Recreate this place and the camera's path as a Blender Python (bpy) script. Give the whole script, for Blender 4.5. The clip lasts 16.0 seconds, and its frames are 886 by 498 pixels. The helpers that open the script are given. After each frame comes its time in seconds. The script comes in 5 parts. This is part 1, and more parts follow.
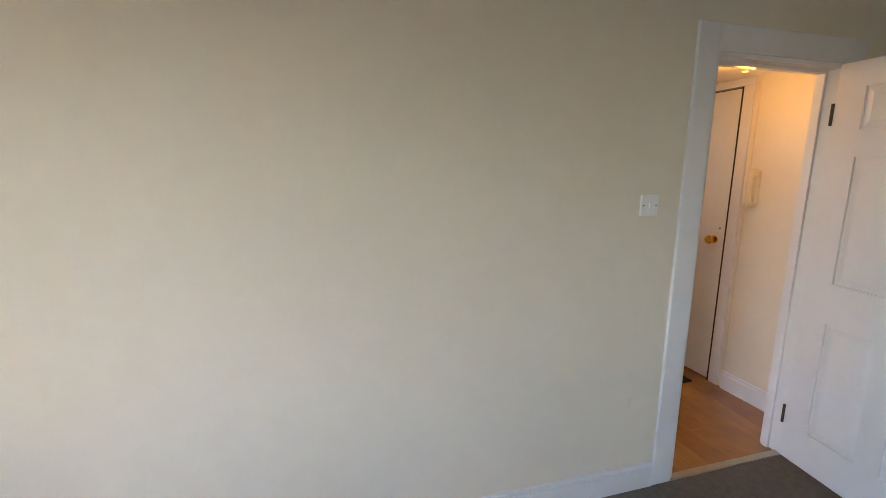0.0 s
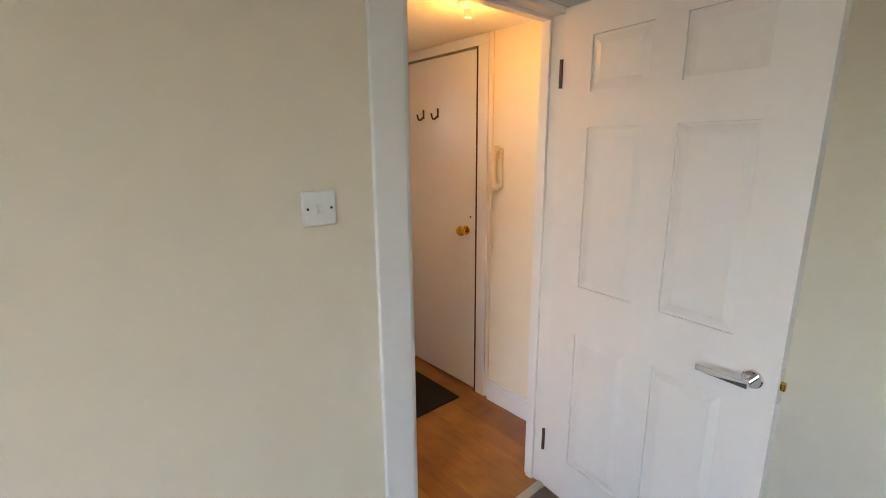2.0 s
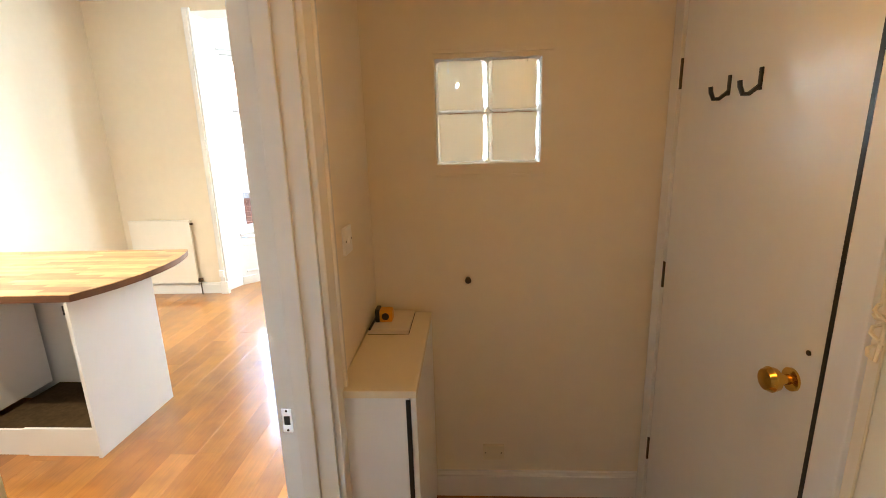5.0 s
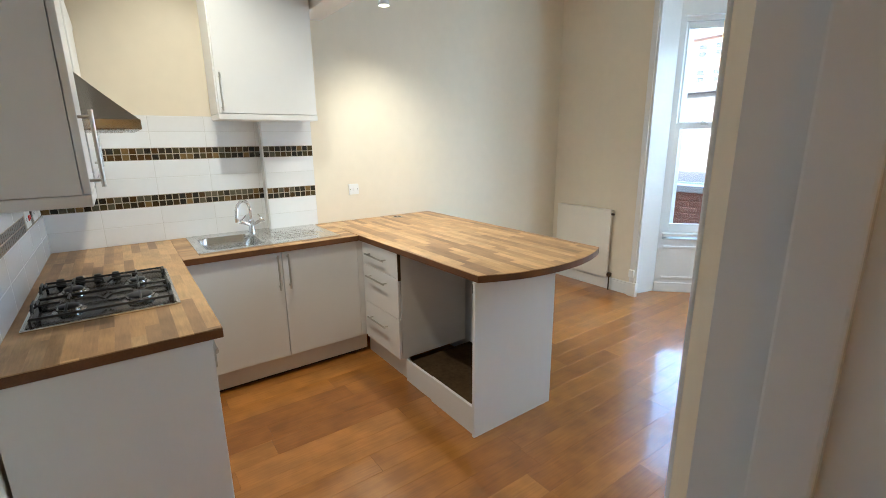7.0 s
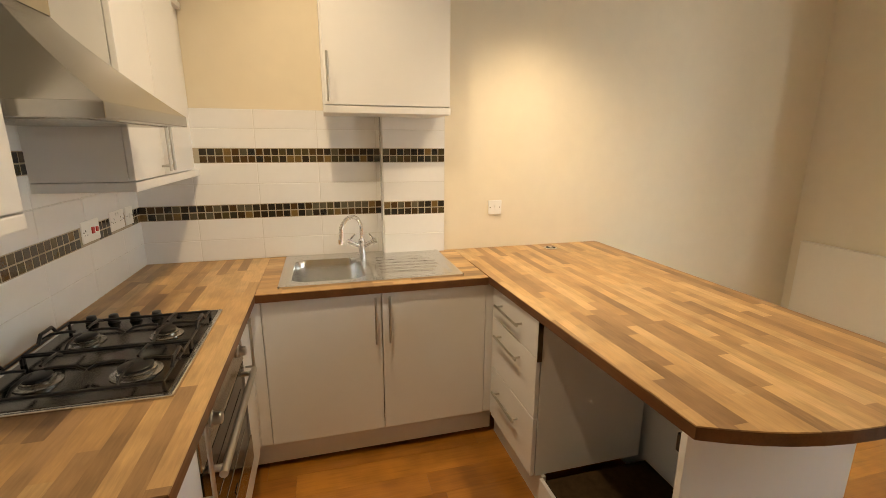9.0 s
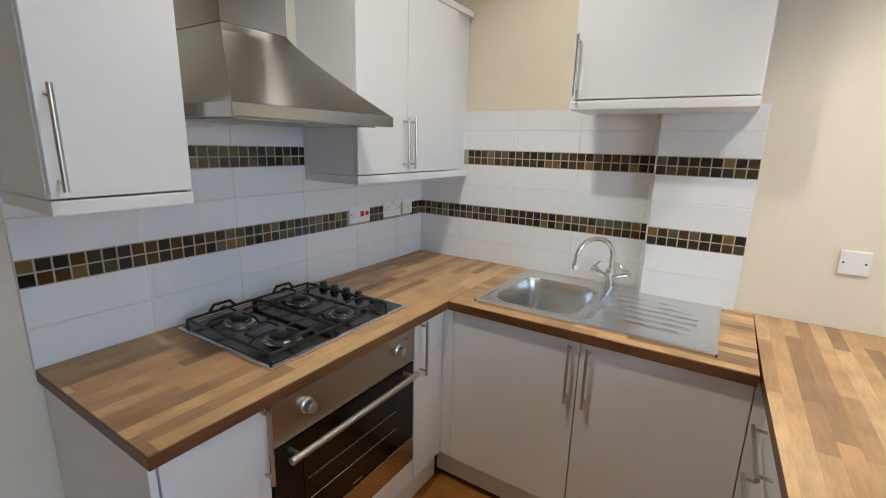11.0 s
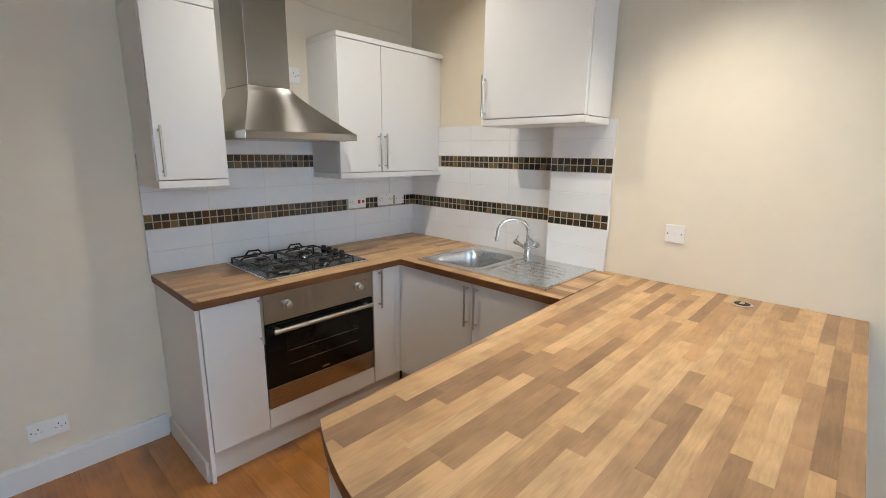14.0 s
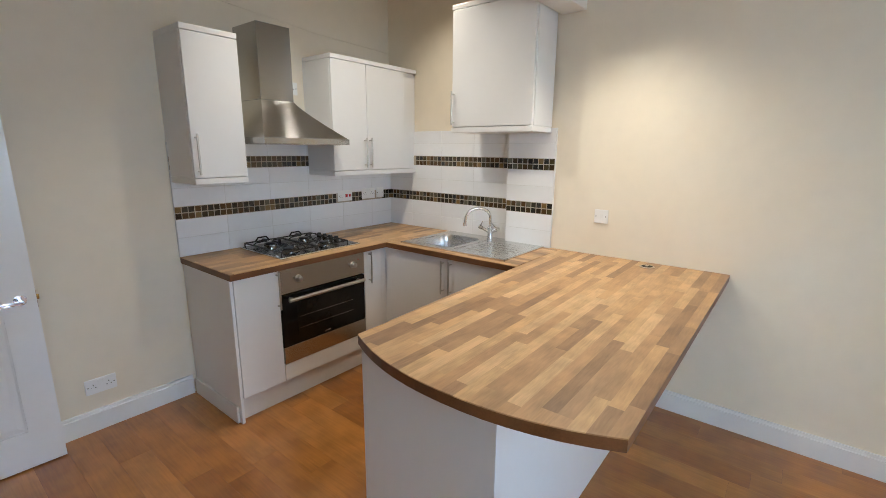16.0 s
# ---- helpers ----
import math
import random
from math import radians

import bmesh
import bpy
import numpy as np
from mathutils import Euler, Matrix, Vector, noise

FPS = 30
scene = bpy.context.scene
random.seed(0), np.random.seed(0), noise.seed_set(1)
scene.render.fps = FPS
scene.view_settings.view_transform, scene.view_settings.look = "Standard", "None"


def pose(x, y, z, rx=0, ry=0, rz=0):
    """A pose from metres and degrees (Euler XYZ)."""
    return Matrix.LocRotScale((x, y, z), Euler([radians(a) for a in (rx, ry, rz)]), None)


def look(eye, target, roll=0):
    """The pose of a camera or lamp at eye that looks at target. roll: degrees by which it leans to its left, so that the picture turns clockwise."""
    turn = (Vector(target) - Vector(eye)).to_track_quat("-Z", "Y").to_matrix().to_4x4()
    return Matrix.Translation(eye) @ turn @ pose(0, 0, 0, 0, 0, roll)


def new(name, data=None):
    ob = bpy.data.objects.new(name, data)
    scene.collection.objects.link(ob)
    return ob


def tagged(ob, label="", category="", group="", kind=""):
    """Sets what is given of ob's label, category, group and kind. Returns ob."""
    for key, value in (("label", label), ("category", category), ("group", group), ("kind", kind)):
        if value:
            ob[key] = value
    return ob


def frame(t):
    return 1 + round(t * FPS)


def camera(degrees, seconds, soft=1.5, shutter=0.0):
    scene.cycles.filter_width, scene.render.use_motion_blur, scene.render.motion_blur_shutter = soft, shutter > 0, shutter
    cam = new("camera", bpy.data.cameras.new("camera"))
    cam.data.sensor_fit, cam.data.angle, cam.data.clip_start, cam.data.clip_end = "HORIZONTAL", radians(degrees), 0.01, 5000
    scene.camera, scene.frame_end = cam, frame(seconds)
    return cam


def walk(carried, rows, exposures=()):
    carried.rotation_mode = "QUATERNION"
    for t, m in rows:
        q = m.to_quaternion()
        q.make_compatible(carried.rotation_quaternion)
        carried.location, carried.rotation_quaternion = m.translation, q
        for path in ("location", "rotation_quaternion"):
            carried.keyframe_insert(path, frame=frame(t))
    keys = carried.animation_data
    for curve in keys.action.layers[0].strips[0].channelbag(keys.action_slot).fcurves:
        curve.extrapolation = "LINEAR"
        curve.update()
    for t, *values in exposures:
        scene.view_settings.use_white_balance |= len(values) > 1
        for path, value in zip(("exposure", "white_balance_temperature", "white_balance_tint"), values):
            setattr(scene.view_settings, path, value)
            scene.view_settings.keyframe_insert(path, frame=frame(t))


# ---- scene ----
cam = camera(89.6, 16.0, soft=0.6)
PATH = [
    (0, (1.802, -1.67, 1.523), (2.364, 0.213, 1.152), 0.4),
    (0.5, (1.93, -1.463, 1.538), (2.901, 0.245, 1.164), 0.8),
    (1, (2.172, -1.374, 1.513), (3.358, 0.189, 1.129), 0.4),
    (1.5, (2.455, -1.279, 1.512), (3.662, 0.26, 1.094), -0.1),
    (2, (2.685, -1.139, 1.505), (3.963, 0.333, 1.061), -0.4),
    (2.5, (2.953, -0.99, 1.513), (4.274, 0.439, 1.052), -0.2),
    (3, (3.252, -0.893, 1.529), (4.464, 0.627, 1.058), -0.8),
    (3.2, (3.344, -0.848, 1.535), (4.483, 0.727, 1.063), -0.7),
    (5.3, (3.778, -0.106, 1.573), (3.415, 1.807, 1.115), -1.2),
    (5.5, (3.749, -0.037, 1.565), (3.219, 1.836, 1.105), -0.8),
    (6, (3.632, 0.13, 1.566), (2.716, 1.846, 1.101), -1.0),
    (6.5, (3.525, 0.277, 1.551), (2.238, 1.73, 1.069), -0.9),
    (7, (3.421, 0.403, 1.548), (1.842, 1.536, 1.073), -0.6),
    (7.5, (3.267, 0.509, 1.558), (1.597, 1.501, 1.082), -0.6),
    (8, (3.017, 0.601, 1.549), (1.322, 1.558, 1.086), -0.5),
    (8.5, (2.78, 0.752, 1.55), (1.009, 1.555, 1.084), 0.2),
    (9, (2.573, 0.932, 1.546), (0.694, 1.44, 1.085), 0.2),
    (9.5, (2.311, 1.07, 1.536), (0.369, 1.215, 1.082), 1.8),
    (10, (2.154, 1.22, 1.543), (0.251, 0.818, 1.076), 1.7),
    (10.2, (2.11, 1.27, 1.546), (0.252, 0.699, 1.073), 1.8),
    (12.3, (2.113, 2.13, 1.523), (0.662, 0.807, 1.144), 0.9),
    (12.5, (2.158, 2.218, 1.521), (0.71, 0.891, 1.145), 1.0),
    (13, (2.211, 2.391, 1.52), (0.784, 1.044, 1.136), 1.0),
    (13.5, (2.218, 2.561, 1.522), (0.802, 1.207, 1.124), 0.8),
    (14, (2.342, 2.608, 1.537), (0.92, 1.266, 1.116), 0.6),
    (14.5, (2.509, 2.636, 1.547), (1.047, 1.344, 1.107), 0.7),
    (15, (2.647, 2.729, 1.56), (1.158, 1.466, 1.126), 0.7),
    (15.5, (2.776, 2.879, 1.566), (1.265, 1.639, 1.141), 0.6),
    (16, (2.843, 2.928, 1.569), (1.315, 1.712, 1.135), 0.5),
]

EXPOSURES = [
    (0, 5.51, 6600, 16), (0.5, 5.53, 6600, 16), (1.1, 5.75, 6650, 16), (2, 5.83, 7000, 16), (3.2, 5.9, 7500, 16),
    (5.3, 5.53, 6050, 2), (6.2, 4.75, 5550, 4), (7.2, 4.27, 5550, 0), (8, 4.16, 6050, 7), (8.5, 4.0, 9600, 10),
    (9, 3.98, 8700, 10), (9.5, 3.89, 6500, 7), (10, 3.81, 5550, 7), (12.3, 3.97, 5680, 7), (16, 3.94, 5830, 7),
]
walk(cam, [(t, look(eye, target, roll)) for t, eye, target, roll in PATH], EXPOSURES)

# ---------------------------------------------------------------- light
world = bpy.data.worlds.new("sky")
scene.world = world
world.use_nodes = True
wn = world.node_tree
bg = wn.nodes["Background"]
sky = wn.nodes.new("ShaderNodeTexSky")
sky.sky_type, sky.sun_disc = "NISHITA", False
sky.sun_elevation, sky.sun_rotation = radians(38), radians(160)
sky.air_density, sky.dust_density = 1.0, 3.0
wn.links.new(sky.outputs[0], bg.inputs[0])
bg.inputs[1].default_value = 0.15


def lamp(name, kind, place, target, power, colour, **values):
    data = bpy.data.lights.new(name, kind)
    data.energy, data.color = power, colour
    ob = new(name, data)
    ob.matrix_world = look(place, target)
    if kind == "AREA":
        data.shape, data.size, data.size_y = "RECTANGLE", values["w"], values["h"]
    if kind == "SPOT":
        data.spot_size, data.spot_blend, data.shadow_soft_size = radians(values["cone"]), values["blend"], values["r"]
    if kind == "POINT":
        data.shadow_soft_size = values["r"]
    if kind == "SUN":
        data.angle = radians(values["angle"])
    return ob


WARM = (1.0, 0.86, 0.68)
lamp("sun", "SUN", (0, 0, 14), (-4, 12, 0), 0.5, (1.0, 0.96, 0.9), angle=12)
# sky light through the bay's openings and the bedroom window
lamp("bay_skylight_front", "AREA", (2.40, 5.56, 1.62), (2.2, 0.0, -0.4), 1.7, (0.74, 0.87, 1.0), w=0.64, h=1.9)
lamp("bay_skylight_east", "AREA", (3.31, 5.13, 1.62), (1.6, 3.42, 0.7), 1.2, (0.74, 0.87, 1.0), w=0.55, h=1.9)
lamp("bedroom_skylight", "AREA", (-0.15, -2.4, 1.5), (4.0, -1.4, 0.3), 0.20, (0.82, 0.91, 1.0), w=1.05, h=1.35)
# the spotlights on the beam, the pendant and the hall's lamp
SPOTS = [(0.46, 2.05), (0.74, 2.05)]
COOK_SPOTS = [(0.55, 0.74), (1.38, 0.84)]
for sx, sy in SPOTS:
    lamp("spot_beam", "SPOT", (sx, sy, 2.425), (sx + 0.12, sy + 0.35, 0.0), 2.15, WARM, cone=134, blend=1.0, r=0.04)
for (sx, sy), power, cone in zip(COOK_SPOTS, (1.9, 4.5), (118, 128)):
    lamp("spot_beam", "SPOT", (sx, sy, 2.845), (sx - 0.55, sy + 0.30, 0.0), power, WARM, cone=cone, blend=1.0, r=0.03)
lamp("pendant_bulb", "POINT", (2.22, 3.45, 2.25), (2.22, 3.45, 0), 0.75, WARM, r=0.06)
lamp("hall_bulb", "POINT", (4.08, 0.30, 1.93), (4.08, 0.30, 0), 0.102, (1.0, 0.475, 0.09), r=0.05)

# ---------------------------------------------------------------- materials


def material(name, base, rough=0.5, metal=0.0, noise=0.0, scale=6.0, bump=0.0, bump_scale=120.0, stretch=(1, 1, 1),
             rough_var=0.0, coat=0.0, second=None, spec=0.5, random_tint=0.0):
    m = bpy.data.materials.new(name)
    m.use_nodes = True
    t = m.node_tree
    b = t.nodes["Principled BSDF"]
    b.inputs["Base Color"].default_value = (*base, 1)
    b.inputs["Roughness"].default_value, b.inputs["Metallic"].default_value = rough, metal
    b.inputs["Coat Weight"].default_value, b.inputs["Specular IOR Level"].default_value = coat, spec
    b.inputs["Coat Roughness"].default_value = 0.08
    co = t.nodes.new("ShaderNodeTexCoord")
    mp = t.nodes.new("ShaderNodeMapping")
    mp.inputs["Scale"].default_value = stretch
    t.links.new(co.outputs["Object"], mp.inputs[0])
    if noise:
        n1, n2 = t.nodes.new("ShaderNodeTexNoise"), t.nodes.new("ShaderNodeTexNoise")
        n1.inputs["Scale"].default_value, n2.inputs["Scale"].default_value = scale, scale * 9
        n1.inputs["Detail"].default_value = n2.inputs["Detail"].default_value = 5
        for n in (n1, n2):
            t.links.new(mp.outputs[0], n.inputs["Vector"])
        add = t.nodes.new("ShaderNodeMix")
        add.data_type = "FLOAT"
        add.inputs[0].default_value = 0.4
        t.links.new(n1.outputs[0], add.inputs[2]), t.links.new(n2.outputs[0], add.inputs[3])
        ramp = t.nodes.new("ShaderNodeValToRGB")
        dark = second or tuple(c * (1 - noise) for c in base)
        ramp.color_ramp.elements[0].position, ramp.color_ramp.elements[1].position = 0.36, 0.64
        ramp.color_ramp.elements[0].color, ramp.color_ramp.elements[1].color = (*dark, 1), (*base, 1)
        t.links.new(add.outputs[0], ramp.inputs[0])
        out = ramp.outputs[0]
        if random_tint:
            info, hsv = t.nodes.new("ShaderNodeObjectInfo"), t.nodes.new("ShaderNodeHueSaturation")
            mr = t.nodes.new("ShaderNodeMapRange")
            mr.inputs[3].default_value, mr.inputs[4].default_value = 1 - random_tint, 1 + random_tint
            t.links.new(info.outputs["Random"], mr.inputs[0]), t.links.new(mr.outputs[0], hsv.inputs["Value"])
            t.links.new(out, hsv.inputs["Color"])
            out = hsv.outputs[0]
        t.links.new(out, b.inputs["Base Color"])
        if rough_var:
            rr = t.nodes.new("ShaderNodeMapRange")
            rr.inputs[3].default_value, rr.inputs[4].default_value = rough - rough_var, rough + rough_var
            t.links.new(n1.outputs[0], rr.inputs[0]), t.links.new(rr.outputs[0], b.inputs["Roughness"])
    if bump:
        nb, bp = t.nodes.new("ShaderNodeTexNoise"), t.nodes.new("ShaderNodeBump")
        nb.inputs["Scale"].default_value, nb.inputs["Detail"].default_value = bump_scale, 4
        bp.inputs["Strength"].default_value, bp.inputs["Distance"].default_value = bump, 0.002
        t.links.new(mp.outputs[0], nb.inputs["Vector"])
        t.links.new(nb.outputs[0], bp.inputs["Height"]), t.links.new(bp.outputs[0], b.inputs["Normal"])
    return m


def palette_wood(name, colours, grain, rough, coat, grain_scale=(1.5, 26, 26), spec=0.5):
    """Wood whose tone is chosen piece by piece from a palette, with grain along each piece's own x."""
    m = bpy.data.materials.new(name)
    m.use_nodes = True
    t = m.node_tree
    b = t.nodes["Principled BSDF"]
    info, co = t.nodes.new("ShaderNodeObjectInfo"), t.nodes.new("ShaderNodeTexCoord")
    ramp = t.nodes.new("ShaderNodeValToRGB")
    ramp.color_ramp.interpolation = "CONSTANT"
    while len(ramp.color_ramp.elements) < len(colours):
        ramp.color_ramp.elements.new(0.5)
    for i, (e, c) in enumerate(zip(ramp.color_ramp.elements, colours)):
        e.position, e.color = i / len(colours), (*c, 1)
    t.links.new(info.outputs["Random"], ramp.inputs[0])
    shift = t.nodes.new("ShaderNodeVectorMath")
    shift.operation = "MULTIPLY_ADD"
    t.links.new(info.outputs["Random"], shift.inputs[0])
    shift.inputs[1].default_value = (71, 53, 37)
    t.links.new(co.outputs["Object"], shift.inputs[2])
    mp = t.nodes.new("ShaderNodeMapping")
    mp.inputs["Scale"].default_value = grain_scale
    t.links.new(shift.outputs[0], mp.inputs[0])
    n = t.nodes.new("ShaderNodeTexNoise")
    n.inputs["Scale"].default_value, n.inputs["Detail"].default_value, n.inputs["Distortion"].default_value = 1.6, 7, 1.9
    t.links.new(mp.outputs[0], n.inputs["Vector"])
    big = t.nodes.new("ShaderNodeTexNoise")
    big.inputs["Scale"].default_value = 7
    t.links.new(shift.outputs[0], big.inputs["Vector"])
    fine_map, fine = t.nodes.new("ShaderNodeMapping"), t.nodes.new("ShaderNodeTexNoise")
    fine_map.inputs["Scale"].default_value = tuple(v * 4.5 for v in grain_scale)
    fine.inputs["Scale"].default_value, fine.inputs["Detail"].default_value, fine.inputs["Distortion"].default_value = 1.6, 5, 0.6
    t.links.new(shift.outputs[0], fine_map.inputs[0]), t.links.new(fine_map.outputs[0], fine.inputs["Vector"])
    grains = t.nodes.new("ShaderNodeMix")
    grains.data_type = "FLOAT"
    grains.inputs[0].default_value = 0.5
    t.links.new(n.outputs[0], grains.inputs[2]), t.links.new(fine.outputs[0], grains.inputs[3])
    both = t.nodes.new("ShaderNodeMath")
    both.operation = "MULTIPLY_ADD"
    t.links.new(grains.outputs[0], both.inputs[0])
    both.inputs[1].default_value = 0.95
    t.links.new(big.outputs[0], both.inputs[2])
    mr = t.nodes.new("ShaderNodeMapRange")
    mr.inputs[1].default_value, mr.inputs[2].default_value = 0.72, 1.20
    mr.inputs[3].default_value, mr.inputs[4].default_value = 1 - grain, 1 + grain * 0.5
    t.links.new(both.outputs[0], mr.inputs[0])
    hsv = t.nodes.new("ShaderNodeHueSaturation")
    t.links.new(ramp.outputs[0], hsv.inputs["Color"]), t.links.new(mr.outputs[0], hsv.inputs["Value"])
    t.links.new(hsv.outputs[0], b.inputs["Base Color"])
    rr = t.nodes.new("ShaderNodeMapRange")
    rr.inputs[3].default_value, rr.inputs[4].default_value = rough - 0.03, rough + 0.04
    t.links.new(big.outputs[0], rr.inputs[0]), t.links.new(rr.outputs[0], b.inputs["Roughness"])
    b.inputs["Coat Weight"].default_value, b.inputs["Coat Roughness"].default_value = coat, 0.12
    b.inputs["Specular IOR Level"].default_value = spec
    bp = t.nodes.new("ShaderNodeBump")
    bp.inputs["Strength"].default_value, bp.inputs["Distance"].default_value = 0.08, 0.001
    t.links.new(n.outputs[0], bp.inputs["Height"]), t.links.new(bp.outputs[0], b.inputs["Normal"])
    return m


def glass(name, rough=0.0, colour=(1, 1, 1), wave=0.0):
    m = material(name, colour, rough)
    b = m.node_tree.nodes["Principled BSDF"]
    b.inputs["Transmission Weight"].default_value, b.inputs["IOR"].default_value = 1.0, 1.45
    if wave:
        t = m.node_tree
        nb, bp = t.nodes.new("ShaderNodeTexNoise"), t.nodes.new("ShaderNodeBump")
        nb.inputs["Scale"].default_value, nb.inputs["Detail"].default_value = 22, 1.0
        bp.inputs["Strength"].default_value, bp.inputs["Distance"].default_value = wave, 0.01
        co = t.nodes.new("ShaderNodeTexCoord")
        t.links.new(co.outputs["Object"], nb.inputs["Vector"])
        t.links.new(nb.outputs[0], bp.inputs["Height"]), t.links.new(bp.outputs[0], b.inputs["Normal"])
    return m


def glowing(name, colour, power):
    m = material(name, colour, 0.6)
    b = m.node_tree.nodes["Principled BSDF"]
    b.inputs["Emission Color"].default_value, b.inputs["Emission Strength"].default_value = (*colour, 1), power
    return m


CREAM = material("cream wall paint", (0.80, 0.718, 0.575), 0.62, noise=0.05, scale=1.3, bump=0.12, bump_scale=260)
CEILING = material("white ceiling paint", (0.82, 0.80, 0.76), 0.8, noise=0.04, scale=2, bump=0.1, bump_scale=180)
GLOSS = material("white gloss paint", (0.80, 0.79, 0.77), 0.26, noise=0.03, scale=3, bump=0.05, bump_scale=60)
UNIT = material("white laminate", (0.80, 0.79, 0.77), 0.30, noise=0.02, scale=2, bump=0.02, bump_scale=40)
PLINTH = material("white plinth board", (0.74, 0.71, 0.66), 0.42, noise=0.05, scale=3)
PLASTIC = material("white switch plastic", (0.84, 0.83, 0.80), 0.3, noise=0.02)
IVORY = material("ivory plastic", (0.74, 0.65, 0.46), 0.35, noise=0.03)
RED = material("red rocker plastic", (0.55, 0.02, 0.02), 0.35)
STEEL = material("brushed stainless steel", (0.44, 0.435, 0.42), 0.23, 1.0, noise=0.08, scale=5, stretch=(1, 40, 40), rough_var=0.06, bump=0.05, bump_scale=30)
SINK_STEEL = material("satin sink steel", (0.70, 0.70, 0.69), 0.24, 1.0, noise=0.03, scale=6, rough_var=0.02)
# the brown tint stands in for the warm floor mirrored in the steel
OVEN_STEEL = material("oven steel, floor reflection in its tint", (0.47, 0.42, 0.35), 0.27, 1.0, noise=0.03, scale=5, stretch=(1, 40, 40))
# base colour darkened to carry the reflection of the hood above
HOB_STEEL = material("hob steel, dark reflections in its colour", (0.12, 0.112, 0.102), 0.17, 1.0, noise=0.1, scale=12, rough_var=0.05)
STEEL.node_tree.nodes["Principled BSDF"].inputs["Anisotropic"].default_value = 0.8
STEEL.node_tree.nodes["Principled BSDF"].inputs["Anisotropic Rotation"].default_value = 0.25
CHROME = material("polished chrome", (0.80, 0.80, 0.81), 0.06, 1.0)
HANDLE = material("satin nickel", (0.58, 0.56, 0.52), 0.28, 1.0, noise=0.05, scale=20)
BRASS = material("polished brass", (0.72, 0.44, 0.10), 0.16, 1.0, noise=0.1, scale=30)
IRON = material("black enamelled iron", (0.010, 0.010, 0.011), 0.34, noise=0.2, scale=30, bump=0.1)
BURNER = material("burner alloy", (0.46, 0.45, 0.43), 0.24, 1.0, noise=0.1, scale=30)
BLACK = material("black plastic", (0.014, 0.014, 0.014), 0.32)
DARKGLASS = material("black oven glass", (0.006, 0.0055, 0.005), 0.07, spec=0.3)
OVEN_IN = material("oven window tint", (0.014, 0.011, 0.008), 0.10, noise=0.4, scale=8, spec=0.3)
MATTING = material("dark coir mat", (0.022, 0.016, 0.012), 0.95, noise=0.5, scale=60, bump=1.0, bump_scale=400)
CARPET = material("grey-brown carpet", (0.155, 0.128, 0.100), 0.95, noise=0.3, scale=30, bump=1.0, bump_scale=500)
GROUT = material("pale grout", (0.72, 0.71, 0.69), 0.85, noise=0.1, scale=20)
SANDGROUT = material("sand mosaic grout", (0.40, 0.35, 0.27), 0.85, noise=0.12, scale=20)
TILE = material("glazed white tile", (0.82, 0.82, 0.82), 0.12, noise=0.03, scale=3, bump=0.03, bump_scale=14, random_tint=0.02)
RUST = material("dark hinge metal", (0.09, 0.065, 0.045), 0.5, 0.7, noise=0.3, scale=40)
DARKGAP = material("shadowed carcass board", (0.045, 0.036, 0.030), 0.8, noise=0.2, scale=10)
DUSTBOARD = material("dusty brown carcass board", (0.085, 0.052, 0.024), 0.9, noise=0.45, scale=5, spec=0.15)
PAPER = material("writing paper", (0.72, 0.66, 0.60), 0.7, noise=0.04, scale=5)
YELLOW = material("yellow tool plastic", (0.72, 0.33, 0.02), 0.38, noise=0.06, scale=20)
STRIP = material("pale metal threshold", (0.52, 0.47, 0.38), 0.35, 0.9, noise=0.1, scale=20)
RADIATOR = material("cream radiator enamel", (0.82, 0.78, 0.70), 0.32, noise=0.03, scale=4)
# edge wood, set darker and redder than the staves on top
EDGE = palette_wood("dark brown worktop edge", [(0.155, 0.060, 0.019), (0.20, 0.083, 0.028)], 0.35, 0.42, 0.1)
STAVE = palette_wood("oiled butcher block staves", [(0.514, 0.317, 0.150), (0.353, 0.210, 0.105), (0.599, 0.391, 0.198), (0.439, 0.263, 0.126), (0.546, 0.340, 0.161), (0.300, 0.175, 0.088), (0.567, 0.362, 0.175), (0.471, 0.280, 0.128), (0.396, 0.238, 0.118)], 0.28, 0.40, 0.06, (2.6, 24, 24), spec=0.35)
PLANK = palette_wood("varnished oak floor", [(0.374, 0.147, 0.023), (0.328, 0.124, 0.020), (0.420, 0.172, 0.030), (0.356, 0.138, 0.021), (0.299, 0.110, 0.016)], 0.28, 0.36, 1.0, (1.0, 18, 18), spec=0.35)
BULB = glowing("lit lamp face", (1.0, 0.86, 0.62), 0.5)
SHADE = glowing("lit cream lampshade", (1.0, 0.83, 0.58), 0.045)
PANE = glass("window glass")
BLOCK = glass("wavy glass block", 0.03, (0.94, 0.97, 0.98), 0.85)
MORTAR = material("white mortar", (0.70, 0.68, 0.62), 0.8, noise=0.08, scale=20)
MOSAIC = palette_wood("glazed mosaic", [(0.030, 0.022, 0.014), (0.075, 0.042, 0.016), (0.013, 0.012, 0.011), (0.070, 0.054, 0.024), (0.05, 0.030, 0.013),
                                       (0.18, 0.115, 0.042), (0.022, 0.020, 0.016), (0.105, 0.092, 0.060), (0.034, 0.029, 0.020), (0.075, 0.038, 0.013)],
                      0.35, 0.14, 0.2, (30, 30, 30))
MORTARED = material("brick red", (0.26, 0.11, 0.07), 0.85, noise=0.3, scale=12)
ASPHALT = material("asphalt", (0.055, 0.055, 0.057), 0.9, noise=0.2, scale=9)
PAVING = material("grey paving", (0.30, 0.29, 0.27), 0.85, noise=0.2, scale=3)
